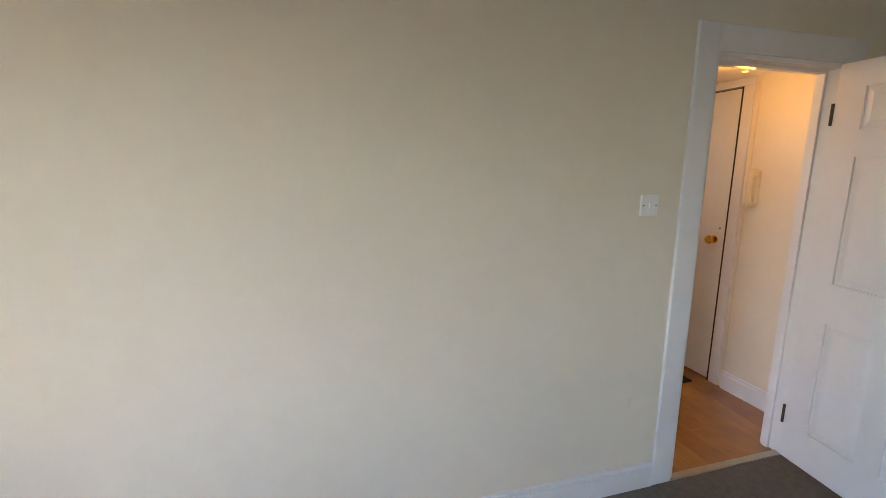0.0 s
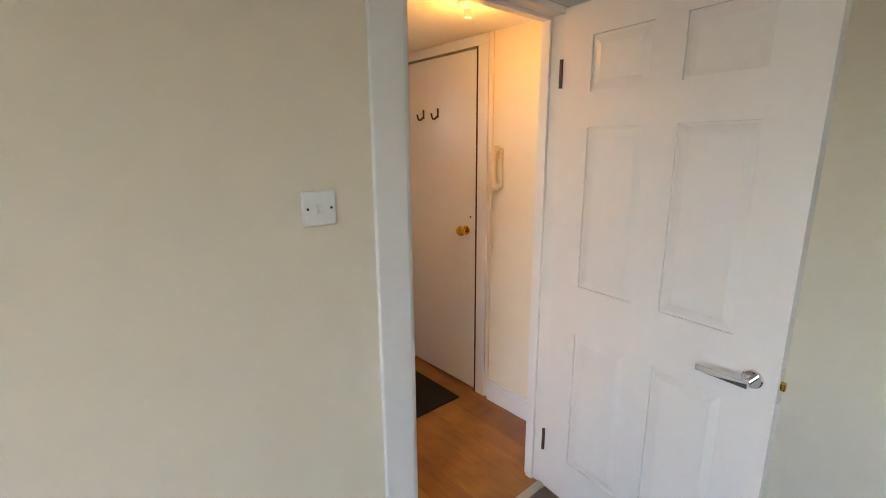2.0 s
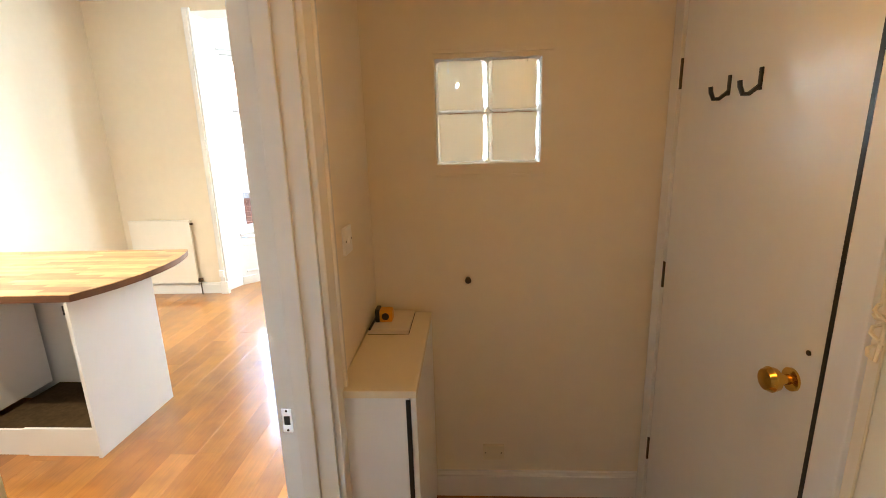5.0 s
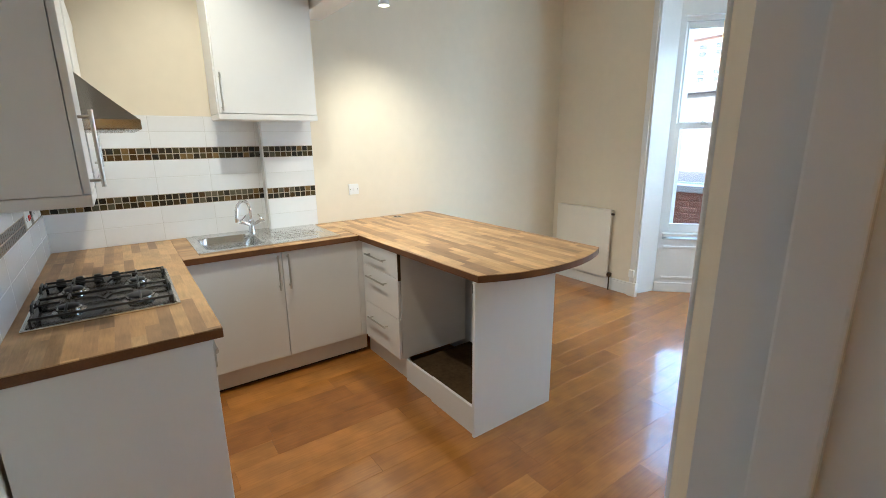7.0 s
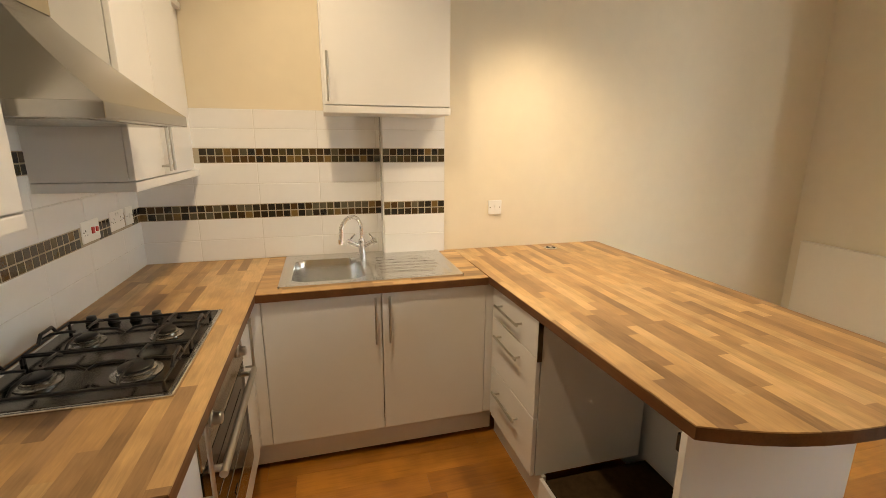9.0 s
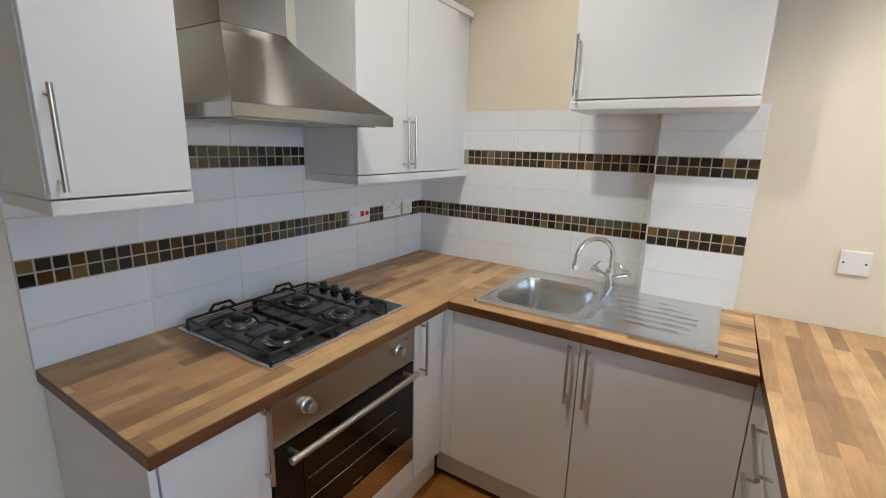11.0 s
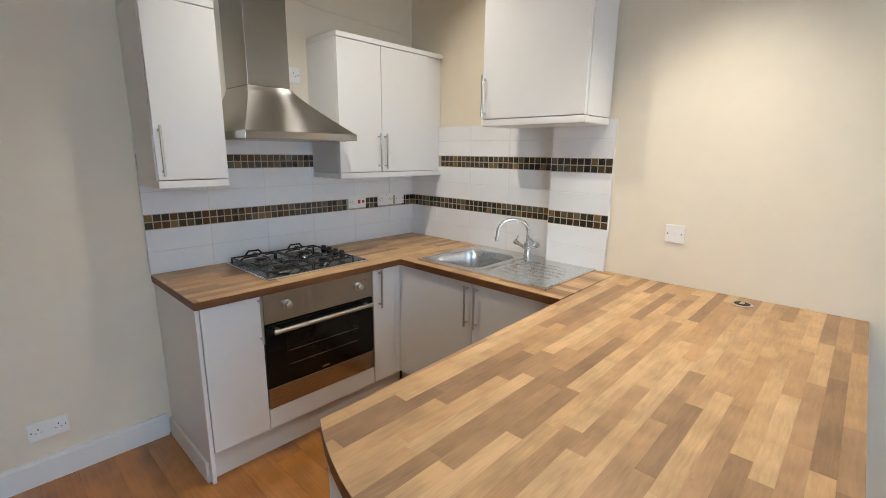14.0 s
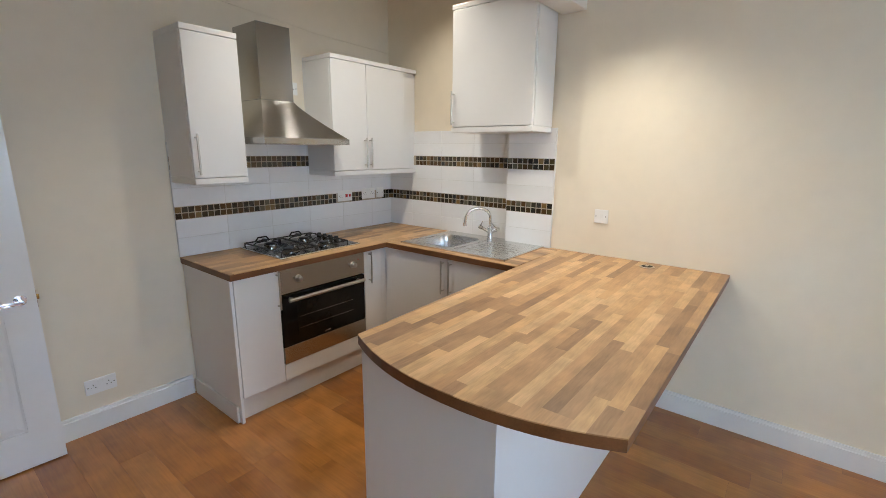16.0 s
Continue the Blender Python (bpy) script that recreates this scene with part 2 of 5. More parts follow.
RENDERED = material("pale pink render", (0.28, 0.185, 0.17), 0.85, noise=0.1, scale=2)
SLATE = material("slate roof", (0.10, 0.10, 0.115), 0.7, noise=0.25, scale=5)
STONE = material("pale coping stone", (0.36, 0.345, 0.32), 0.8, noise=0.2, scale=6)
GRASS = material("lawn grass", (0.09, 0.13, 0.04), 0.9, noise=0.4, scale=8)
PALE = material("pale rendered wall", (0.22, 0.215, 0.215), 0.85, noise=0.08, scale=2)
LEAF = material("hedge leaf", (0.10, 0.15, 0.085), 0.6, noise=0.4, scale=9)
CARPAINT = material("white car paint", (0.75, 0.75, 0.76), 0.2, coat=0.6)
CARGLASS = material("tinted car glass", (0.02, 0.025, 0.03), 0.05)
TYRE = material("tyre rubber", (0.02, 0.02, 0.02), 0.8)

# ---------------------------------------------------------------- mesh helpers


def box(bm, x0, x1, y0, y1, z0, z1, bevel=0.0, seg=2):
    """Adds an upright box; bevel rounds its edges."""
    part_bm = bmesh.new() if bevel else bm
    made = bmesh.ops.create_cube(part_bm, size=1.0, matrix=Matrix.LocRotScale(((x0 + x1) / 2, (y0 + y1) / 2, (z0 + z1) / 2), None, (abs(x1 - x0), abs(y1 - y0), abs(z1 - z0))))
    if bevel:
        bmesh.ops.bevel(part_bm, geom=part_bm.edges[:], offset=bevel, segments=seg, profile=0.6, affect="EDGES")
        me = bpy.data.meshes.new("tmp")
        part_bm.to_mesh(me)
        part_bm.free()
        bm.from_mesh(me)
        bpy.data.meshes.remove(me)
    return bm


def boxed(*dims, bevel=0.0, seg=2):
    return box(bmesh.new(), *dims, bevel=bevel, seg=seg)


def rod(bm, a, b, r, seg=12, r2=None):
    a, b = Vector(a), Vector(b)
    m = Matrix.Translation((a + b) / 2) @ (b - a).to_track_quat("Z", "Y").to_matrix().to_4x4()
    bmesh.ops.create_cone(bm, cap_ends=True, segments=seg, radius1=r, radius2=r if r2 is None else r2, depth=(b - a).length, matrix=m)
    return bm


def tube(bm, pts, r, seg=8):
    """A bent round bar through the points."""
    pts = [Vector(p) for p in pts]
    rings = []
    for i, p in enumerate(pts):
        d = (pts[min(i + 1, len(pts) - 1)] - pts[max(i - 1, 0)]).normalized()
        u = d.orthogonal().normalized() if i == 0 else (rings[-1][1] - d * rings[-1][1].dot(d)).normalized()
        v = d.cross(u)
        rings.append(([bm.verts.new(p + r * (math.cos(6.2832 * k / seg) * u + math.sin(6.2832 * k / seg) * v)) for k in range(seg)], u))
    for (a, _), (b, _) in zip(rings, rings[1:]):
        for k in range(seg):
            bm.faces.new((a[k], a[(k + 1) % seg], b[(k + 1) % seg], b[k]))
    bm.faces.new(list(reversed(rings[0][0])))
    bm.faces.new(rings[-1][0])
    return bm


def prism(bm, outline, z0, z1):
    """An upright prism on a plan outline given counter-clockwise."""
    lo, hi = [bm.verts.new((x, y, z0)) for x, y in outline], [bm.verts.new((x, y, z1)) for x, y in outline]
    bm.faces.new(list(reversed(lo))), bm.faces.new(hi)
    for i in range(len(outline)):
        j = (i + 1) % len(outline)
        bm.faces.new((lo[i], lo[j], hi[j], hi[i]))
    return bm


def lathe(bm, profile, centre, seg=20, axis="z"):
    """A turned shape: (radius, height) pairs about an axis through centre."""
    c = Vector(centre)
    rings = []
    for r, h in profile:
        ring = []
        for k in range(seg):
            a = 6.28318 * k / seg
            p = (r * math.cos(a), r * math.sin(a), h)
            p = {"z": p, "y": (p[0], p[2], -p[1]), "x": (p[2], p[0], p[1])}[axis]
            ring.append(bm.verts.new(c + Vector(p)))
        rings.append(ring)
    for a, b in zip(rings, rings[1:]):
        for k in range(seg):
            bm.faces.new((a[k], a[(k + 1) % seg], b[(k + 1) % seg], b[k]))
    bm.faces.new(list(reversed(rings[0]))), bm.faces.new(rings[-1])
    return bm


def base_of(ob):
    v = Vector((0, 0, 0))
    while ob is not None:
        v += ob.location
        ob = ob.parent
    return v


def part(name, bm, mat, parent=None, label="", local=False, smooth=False):
    """Links a bmesh as one mesh object; world coordinates unless local."""
    if not local and parent is not None:
        bmesh.ops.translate(bm, verts=bm.verts[:], vec=-base_of(parent))
    me = bpy.data.meshes.new(name)
    bmesh.ops.recalc_face_normals(bm, faces=bm.faces[:])
    bm.to_mesh(me)
    bm.free()
    me.materials.append(mat)
    if smooth:
        for p in me.polygons:
            p.use_smooth = True
        me.set_sharp_from_angle(angle=radians(40))
    ob = new(name, me)
    ob.parent = parent
    if label:
        ob["label"] = label
    return ob


def thing(name, base, label, category, group="", kind=""):
    ob = new(name)
    ob.empty_display_size = 0.05
    ob.location = base
    return tagged(ob, label, category, group, kind)


def setting(name, bm, mat, label, category, smooth=False):
    return tagged(part(name, bm, mat, None, "", smooth=smooth), label, category, kind="structure")


def bar_handle(parent, a, b, out, r=0.006, stand=0.032, inset=0.02):
    """A bar handle between a and b, standing off along out."""
    a, b, o = Vector(a), Vector(b), Vector(out)
    d = (b - a).normalized()
    bm = bmesh.new()
    rod(bm, a + o * stand, b + o * stand, r)
    for p in (a + d * inset, b - d * inset):
        rod(bm, p, p + o * stand, r * 0.8, 8)
    return part("handle", bm, HANDLE, parent, "satin nickel bar handle", smooth=True)

# ---------------------------------------------------------------- structure
H = 0.91          # worktop height
TOP = 3.03        # ceiling of the kitchen and living room
LOW = 2.085       # ceiling of the hall
bm = bmesh.new()
box(bm, -0.30, 3.43, -0.11, -0.006, 0, TOP), box(bm, 3.43, 4.20, -0.11, -0.006, 2.0, TOP), box(bm, 4.20, 4.80, -0.11, -0.006, 0, TOP)
setting("wall_south", bm, CREAM, "cream painted wall between the bedroom and the kitchen", "wall")
bm = bmesh.new()
box(bm, -0.30, -0.068, -0.006, 1.27, 0, TOP), box(bm, -0.30, 0.0, 1.27, 4.45, 0, TOP)
setting("wall_west", bm, CREAM, "cream painted wall behind sink and breakfast bar", "wall")
bm = bmesh.new()
box(bm, -0.30, 1.03, 4.45, 4.72, 0, TOP), box(bm, 3.47, 4.90, 4.45, 4.72, 0, TOP), box(bm, 1.03, 3.47, 4.45, 4.72, 2.90, TOP)
setting("wall_north", bm, CREAM, "cream painted wall beside the bay window", "wall")
setting("wall_east", boxed(4.60, 4.80, 1.65, 4.45, 0, TOP), CREAM, "plain cream wall closing the living room", "wall")
bm = bmesh.new()
box(bm, 3.25, 3.66, 1.53, 1.65, 0, TOP), box(bm, 4.055, 4.80, 1.53, 1.65, 0, TOP)
box(bm, 3.66, 4.055, 1.53, 1.65, 0, 1.492), box(bm, 3.66, 4.055, 1.53, 1.65, 1.872, TOP)
setting("wall_hall_north", bm, CREAM, "cream hall wall with a small glass block window", "wall")
bm = bmesh.new()
box(bm, 3.25, 3.39, -0.006, 0.045, 0, TOP), prism(bm, [(3.25, 0.875), (3.39, 0.875), (3.39, 1.53), (3.25, 1.53), (3.25, 1.65), (3.035, 1.65), (3.035, 1.29)], 0, TOP), box(bm, 3.25, 3.39, 0.045, 0.875, 2.02, TOP)
setting("wall_hall_west", bm, CREAM, "cream hall wall with the kitchen doorway", "wall")
bm = bmesh.new()
box(bm, 4.515, 4.80, -0.006, 0.625, 0, TOP), box(bm, 4.515, 4.80, 1.475, 1.53, 0, TOP), box(bm, 4.515, 4.80, 0.625, 1.475, 2.045, TOP)
box(bm, 4.70, 4.80, 0.625, 1.475, 0, 2.045)
setting("wall_hall_east", bm, CREAM, "cream hall wall around the entrance door", "wall")
setting("ceiling_hall", boxed(3.39, 4.515, -0.006, 1.53, LOW, LOW + 0.08), CEILING, "low white hall ceiling", "ceiling")
setting("ceiling", boxed(-0.40, 5.0, -4.4, 5.9, TOP, TOP + 0.12), CEILING, "white painted ceiling", "ceiling")
setting("beam", boxed(0.002, 3.248, 1.60, 1.765, 2.400, TOP - 0.004, bevel=0.008), CEILING, "white boxed ceiling beam over the breakfast bar", "beam")
# bedroom shell with its window opening in the far wall
setting("wall_bedroom_east", boxed(4.62, 4.80, -4.2, -0.11, 0, TOP), CREAM, "cream bedroom wall beside the open door", "wall")
setting("wall_bedroom_south", boxed(-0.30, 4.80, -4.4, -4.2, 0, TOP), CREAM, "plain cream bedroom wall", "wall")
bm = bmesh.new()
box(bm, -0.30, -0.12, -4.2, -2.95, 0, TOP), box(bm, -0.30, -0.12, -1.85, -0.11, 0, TOP), box(bm, -0.30, -0.12, -2.95, -1.85, 0, 0.8), box(bm, -0.30, -0.12, -2.95, -1.85, 2.2, TOP)
setting("wall_bedroom_west", bm, CREAM, "plain cream bedroom wall with a window opening", "wall")
setting("floor_bedroom", boxed(-0.30, 4.80, -4.4, -0.105, -0.06, 0.0), CARPET, "short grey-brown bedroom carpet", "carpet")
setting("floor_base", boxed(-0.30, 4.80, -0.105, 5.6, -0.06, -0.014), DARKGAP, "dark underlay beneath the oak boards", "floor")
setting("threshold", boxed(3.43, 4.20, -0.125, -0.085, -0.002, 0.006, bevel=0.002), STRIP, "pale metal threshold strip between carpet and boards", "threshold")


def skirting(name, dims, side):
    """A skirting board; side is the axis and sign of the face towards the room."""
    x0, x1, y0, y1, h = dims
    bm = boxed(x0, x1, y0, y1, 0.0, h - 0.02)
    t = 0.006
    box(bm, x0 + (t if side == "-x" else 0), x1 - (t if side == "+x" else 0), y0 + (t if side == "-y" else 0), y1 - (t if side == "+y" else 0), h - 0.02, h, bevel=0.0)
    return setting(name, bm, GLOSS, "white glossy skirting board along the wall", "skirting board")


skirting("baseboard_1", (1.775, 3.235, -0.006, 0.012, 0.125), "+y")
skirting("baseboard_2", (0.0, 0.018, 2.30, 4.45, 0.125), "+x")
skirting("baseboard_3", (0.018, 1.026, 4.432, 4.45, 0.125), "-y")
skirting("baseboard_4", (3.395, 4.515, 1.512, 1.53, 0.125), "-y")
skirting("baseboard_5", (4.497, 4.515, -0.006, 0.55, 0.125), "-x")
skirting("baseboard_6", (-0.12, 3.325, -0.128, -0.11, 0.125), "-y")
skirting("baseboard_7", (4.602, 4.62, -4.2, -0.11, 0.125), "-x")
# ---------------------------------------------------------------- doorways
# bedroom doorway: lining and casing on the bedroom side
bm = bmesh.new()
box(bm, 3.43, 3.458, -0.112, -0.004, 0, 2.0), box(bm, 4.172, 4.20, -0.112, -0.004, 0, 2.0), box(bm, 3.458, 4.172, -0.112, -0.004, 1.972, 2.0)
box(bm, 3.458, 3.472, -0.055, -0.02, 0, 1.972), box(bm, 4.158, 4.172, -0.055, -0.02, 0, 1.972), box(bm, 3.472, 4.158, -0.055, -0.02, 1.958, 1.972)
setting("trim_bedroom_lining", bm, GLOSS, "white glossy door lining of the bedroom", "door frame")


def casing(name, x0, x1, top, y_wall, sign, w=0.1, stops=0.0):
    """Door casing in the plane of a wall that runs along x."""
    bm = bmesh.new()
    y0, y1 = sorted((y_wall, y_wall + sign * 0.016))
    box(bm, x0 - w, x0 + 0.008, y0, y1, stops, top + w, bevel=0.004), box(bm, x1 - 0.008, x1 + w, y0, y1, stops, top + w, bevel=0.004)
    box(bm, x0 + 0.008, x1 - 0.008, y0, y1 - 0.0005, top - 0.008, top + w, bevel=0.004)
    return setting(name, bm, GLOSS, "white glossy door casing", "door frame")


casing("trim_bedroom_casing", 3.43, 4.20, 2.0, -0.11, -1)
# kitchen doorway in the hall's west wall
bm = bmesh.new()
for y0, y1 in ((0.045, 0.072), (0.848, 0.875)):
    box(bm, 3.245, 3.395, y0, y1, 0, 2.02)
box(bm, 3.245, 3.395, 0.072, 0.848, 1.99, 2.02)
box(bm, 3.298, 3.345, 0.834, 0.848, 0, 1.99, bevel=0.003), box(bm, 3.298, 3.345, 0.072, 0.086, 0, 1.99, bevel=0.003), box(bm, 3.298, 3.345, 0.086, 0.834, 1.976, 1.99, bevel=0.003)
setting("trim_kitchen_lining", bm, GLOSS, "white glossy door lining of the kitchen", "door frame")
bm = bmesh.new()
for xa, xb in ((3.395, 3.412),):
    box(bm, xa, xb, 0.860, 0.945, 0, 2.10, bevel=0.004), box(bm, xa, xb, -0.004, 0.060, 0, 2.10, bevel=0.004), box(bm, xa, xb, 0.060, 0.860, 2.005, 2.07, bevel=0.004)
box(bm, 3.40, 3.420, 0.925, 0.945, 0, 2.08, bevel=0.004)
rod(bm, (3.035, 1.288, 0), (3.035, 1.288, TOP - 0.01), 0.008, 12)
setting("trim_kitchen_casing", bm, GLOSS, "white glossy casing round the kitchen doorway", "door frame")
plate = thing("strike_plate", (3.27, 0.848, 0.84), "steel latch strike plate let into the white door lining", "strike plate")
part("plate", boxed(3.255, 3.285, 0.8455, 0.848, 0.805, 0.88, bevel=0.0008), CHROME, plate)
part("latch_hole", boxed(3.262, 3.278, 0.8445, 0.8465, 0.83, 0.856), BLACK, plate)
for z in (0.813, 0.872):
    part("screw", lathe(bmesh.new(), [(0.0035, 0), (0.0035, 0.0012)], (3.27, 0.8446, z), 8, "y"), RUST, plate)


def panel_door(name, w, h, t, label, m, handle_z, hand, both=True):
    """A six-panel door leaf. Local x runs from the hinge to the free edge, y is the thickness."""
    root = thing(name, (0, 0, 0), label, "door")
    stile, mid = 0.125, 0.10
    pw = (w - 2 * stile - mid) / 2
    rows = [(0.20, 0.785), (0.98, 1.57), (1.69, h - 0.11)]
    part("leaf", boxed(0, w, -t / 2 + 0.008, t / 2 - 0.008, 0.008, h, bevel=0.0), GLOSS, root, local=True)
    for side in (-1, 1):
        bm = bmesh.new()
        ys = sorted((side * (t / 2 - 0.008), side * t / 2))
        for x0, x1 in ((0, stile), (stile + pw, stile + pw + mid), (w - stile, w)):
            box(bm, x0, x1, *ys, 0.008, h)
        zs = [0.008] + [z for r in rows for z in r] + [h]
        for x0, x1 in ((stile, stile + pw), (stile + pw + mid, w - stile)):
            for z0, z1 in zip(zs[0::2], zs[1::2]):
                box(bm, x0, x1, *ys, z0, z1)
        part("frame_face", bm, GLOSS, root, local=True)
        for x0 in (stile, stile + pw + mid):
            for z0, z1 in rows:
                bm = bmesh.new()
                y_in, y_out = side * (t / 2 - 0.0088), side * (t / 2 - 0.001)
                outer = [(x0 + 0.006, z0 + 0.006), (x0 + pw - 0.006, z0 + 0.006), (x0 + pw - 0.006, z1 - 0.006), (x0 + 0.006, z1 - 0.006)]
                inner = [(x0 + 0.035, z0 + 0.035), (x0 + pw - 0.035, z0 + 0.035), (x0 + pw - 0.035, z1 - 0.035), (x0 + 0.035, z1 - 0.035)]
                a, b = [bm.verts.new((x, y_in, z)) for x, z in outer], [bm.verts.new((x, y_out, z)) for x, z in inner]
                bm.faces.new(b)
                for i in range(4):
                    bm.faces.new((a[i], a[(i + 1) % 4], b[(i + 1) % 4], b[i]))
                part("panel", bm, GLOSS, root, local=True)
        if side == -1 and not both:
            continue
        bm = bmesh.new()
        hx, y = w - 0.06, side * t / 2
        lathe(bm, [(0.027, 0), (0.027, side * 0.006), (0.024, side * 0.009)], (hx, y, handle_z), 28, "y")
        rod(bm, (hx, y, handle_z), (hx, y + side * 0.054, handle_z), 0.0085)
        y0, y1 = sorted((y + side * 0.050, y + side * 0.060))
        box(bm, hx - 0.128, hx + 0.010, y0, y1, handle_z - 0.009, handle_z + 0.009, bevel=0.0025)
        part("handle", bm, CHROME, root, "polished chrome lever handle", local=True, smooth=True)
    part("latch_plate", boxed(w - 0.0005, w + 0.002, -0.012, 0.012, handle_z - 0.05, handle_z + 0.05), CHROME, root, local=True)
    part("latch", boxed(w + 0.001, w + 0.012, -0.006, 0.006, handle_z - 0.012, handle_z + 0.012, bevel=0.003), BRASS, root, local=True)
    for z in (0.24, h - 0.22):
        part("hinge", rod(bmesh.new(), (-0.006, hand * (t / 2 + 0.003), z - 0.05), (-0.006, hand * (t / 2 + 0.003), z + 0.05), 0.007, 10), RUST, root, "worn steel hinge", local=True)
    root.matrix_basis = m
    return root


panel_door("bedroom_door", 0.80, 1.985, 0.038, "white six-panel bedroom door standing open", pose(4.182, -0.118, 0, 0, 0, -97.0), 0.872, -1)
panel_door("kitchen_door", 0.775, 1.975, 0.038, "white six-panel kitchen door open against the wall", pose(3.238, 0.095, 0, 0, 0, 178.0), 0.862, 1)

# entrance door in the hall
front = thing("entrance_door", (4.53, 1.05, 0), "plain flush cream-white entrance door, closed", "door")
part("leaf", boxed(4.512, 4.556, 0.669, 1.434, 0.014, 2.020, bevel=0.002), GLOSS, front)
part("edge_gap", boxed(4.5035, 4.52, 0.6575, 0.6685, 0.0, 2.03), BLACK, front)
part("gap_shadow", boxed(4.556, 4.57, 0.64, 1.46, 0.0, 2.04), BLACK, front)
for z in (0.315, 1.068, 1.78):
    part("hinge", boxed(4.506, 4.514, 1.432, 1.444, z - 0.05, z + 0.05, bevel=0.002), RUST, front, "dark worn hinge")
bm = lathe(bmesh.new(), [(0.027, 0.0), (0.027, -0.006), (0.012, -0.008), (0.012, -0.030), (0.026, -0.036), (0.030, -0.050), (0.024, -0.062), (0.006, -0.066)], (4.512, 0.75, 1.022), 24, "x")
part("knob", bm, BRASS, front, "polished brass door knob", smooth=True)
part("keyhole", lathe(bmesh.new(), [(0.006, 0), (0.006, -0.003)], (4.512, 0.715, 1.105), 10, "x"), RUST, front)
part("latch_keep", boxed(4.507, 4.513, 0.655, 0.664, 0.93, 1.16), RUST, front)
for y in (1.14, 1.003):
    bm = boxed(4.507, 4.512, y - 0.007, y + 0.007, 1.680, 1.735, bevel=0.002)
    tube(bm, [(4.508, y, 1.69), (4.485, y, 1.672), (4.470, y, 1.672), (4.462, y, 1.690), (4.460, y, 1.705)], 0.006)
    part("coat_hook", bm, IRON, front, "black double coat hook", smooth=True)
bm = bmesh.new()
box(bm, 4.503, 4.56, 0.585, 0.657, 0, 2.032, bevel=0.003), box(bm, 4.503, 4.56, 1.442, 1.508, 0, 2.032, bevel=0.003), box(bm, 4.503, 4.56, 0.585, 1.508, 2.032, LOW - 0.001, bevel=0.003)
setting("trim_entrance_frame", bm, GLOSS, "cream-white entrance door frame", "door frame")

# ---------------------------------------------------------------- bay window
A, B, C, D = (1.11, 4.74), (1.565, 5.195), (1.78, 5.30), (2.72, 5.30)
SILL, HEAD = 0.585, 2.62


def along(a, b):
    """The frame of a wall that runs from a to b in plan: local x along it, y outwards."""
    d = Vector((b[0] - a[0], b[1] - a[1], 0))
    return Matrix.Translation((a[0], a[1], 0)) @ Matrix.Rotation(math.atan2(d.y, d.x), 4, "Z"), d.length


def sash_window(name, a, b):
    m, w = along(a, b)
    wall = bmesh.new()
    box(wall, 0, w, 0.0, 0.22, 0, SILL - 0.03), box(wall, 0, w, 0.0, 0.22, HEAD, TOP), box(wall, 0, 0.035, 0.0, 0.22, SILL - 0.03, HEAD), box(wall, w - 0.035, w, 0, 0.22, SILL - 0.03, HEAD)
    box(wall, 0.06, w - 0.06, -0.010, 0.0, 0.14, 0.165, bevel=0.004), box(wall, 0.06, w - 0.06, -0.010, 0.0, 0.46, 0.485, bevel=0.004)
    box(wall, 0.0, w, -0.014, 0.0, 0.0, 0.10, bevel=0.004)
    bmesh.ops.transform(wall, matrix=m, verts=wall.verts[:])
    setting("wall_" + name, wall, GLOSS, "white panelled apron and surround of the bay", "wall")
    root = thing("window_" + name, (0, 0, 0), "tall white sash window in the bay", "window", kind="structure")
    root.matrix_basis = m
    x0, x1 = 0.035, w - 0.035
    bm = bmesh.new()
    for xa, xb in ((x0, x0 + 0.035), (x1 - 0.035, x1)):
        box(bm, xa, xb, 0.05, 0.13, SILL + 0.03, HEAD, bevel=0.003)
    box(bm, x0 + 0.035, x1 - 0.035, 0.05, 0.13, HEAD - 0.04, HEAD, bevel=0.003)
    part("window_frame", bm, GLOSS, root, local=True)
    part("window_sill", boxed(x0, x1, -0.03, 0.13, SILL - 0.005, SILL + 0.03, bevel=0.006), GLOSS, root, local=True)
    for i, (z0, z1, y) in enumerate(((SILL + 0.03, 1.68, 0.06), (1.64, HEAD - 0.04, 0.095))):
        bm = bmesh.new()
        s, lo, hi = 0.042, (0.085 if i == 0 else 0.05), (0.05 if i == 0 else 0.055)
        xa, xb = x0 + 0.035, x1 - 0.035
        box(bm, xa, xa + s, y, y + 0.035, z0, z1, bevel=0.004), box(bm, xb - s, xb, y, y + 0.035, z0, z1, bevel=0.004)
        box(bm, xa + s, xb - s, y, y + 0.0345, z0, z0 + lo, bevel=0.004), box(bm, xa + s, xb - s, y, y + 0.0345, z1 - hi, z1, bevel=0.004)
        sash = part("sash", bm, GLOSS, root, local=True)
        pane = part("pane", boxed(xa + s - 0.004, xb - s + 0.004, y + 0.014, y + 0.018, z0 + lo - 0.004, z1 - hi + 0.004), PANE, sash, local=True)
        pane.visible_shadow = False
    bm = boxed(w / 2 - 0.03, w / 2 + 0.03, 0.045, 0.062, 1.665, 1.676, bevel=0.002)
    tube(bm, [(w / 2 + 0.01, 0.05, 1.68), (w / 2 - 0.01, 0.04, 1.69), (w / 2 - 0.04, 0.035, 1.70)], 0.005)
    part("sash_catch", bm, HANDLE, root, "small metal sash catch", local=True)


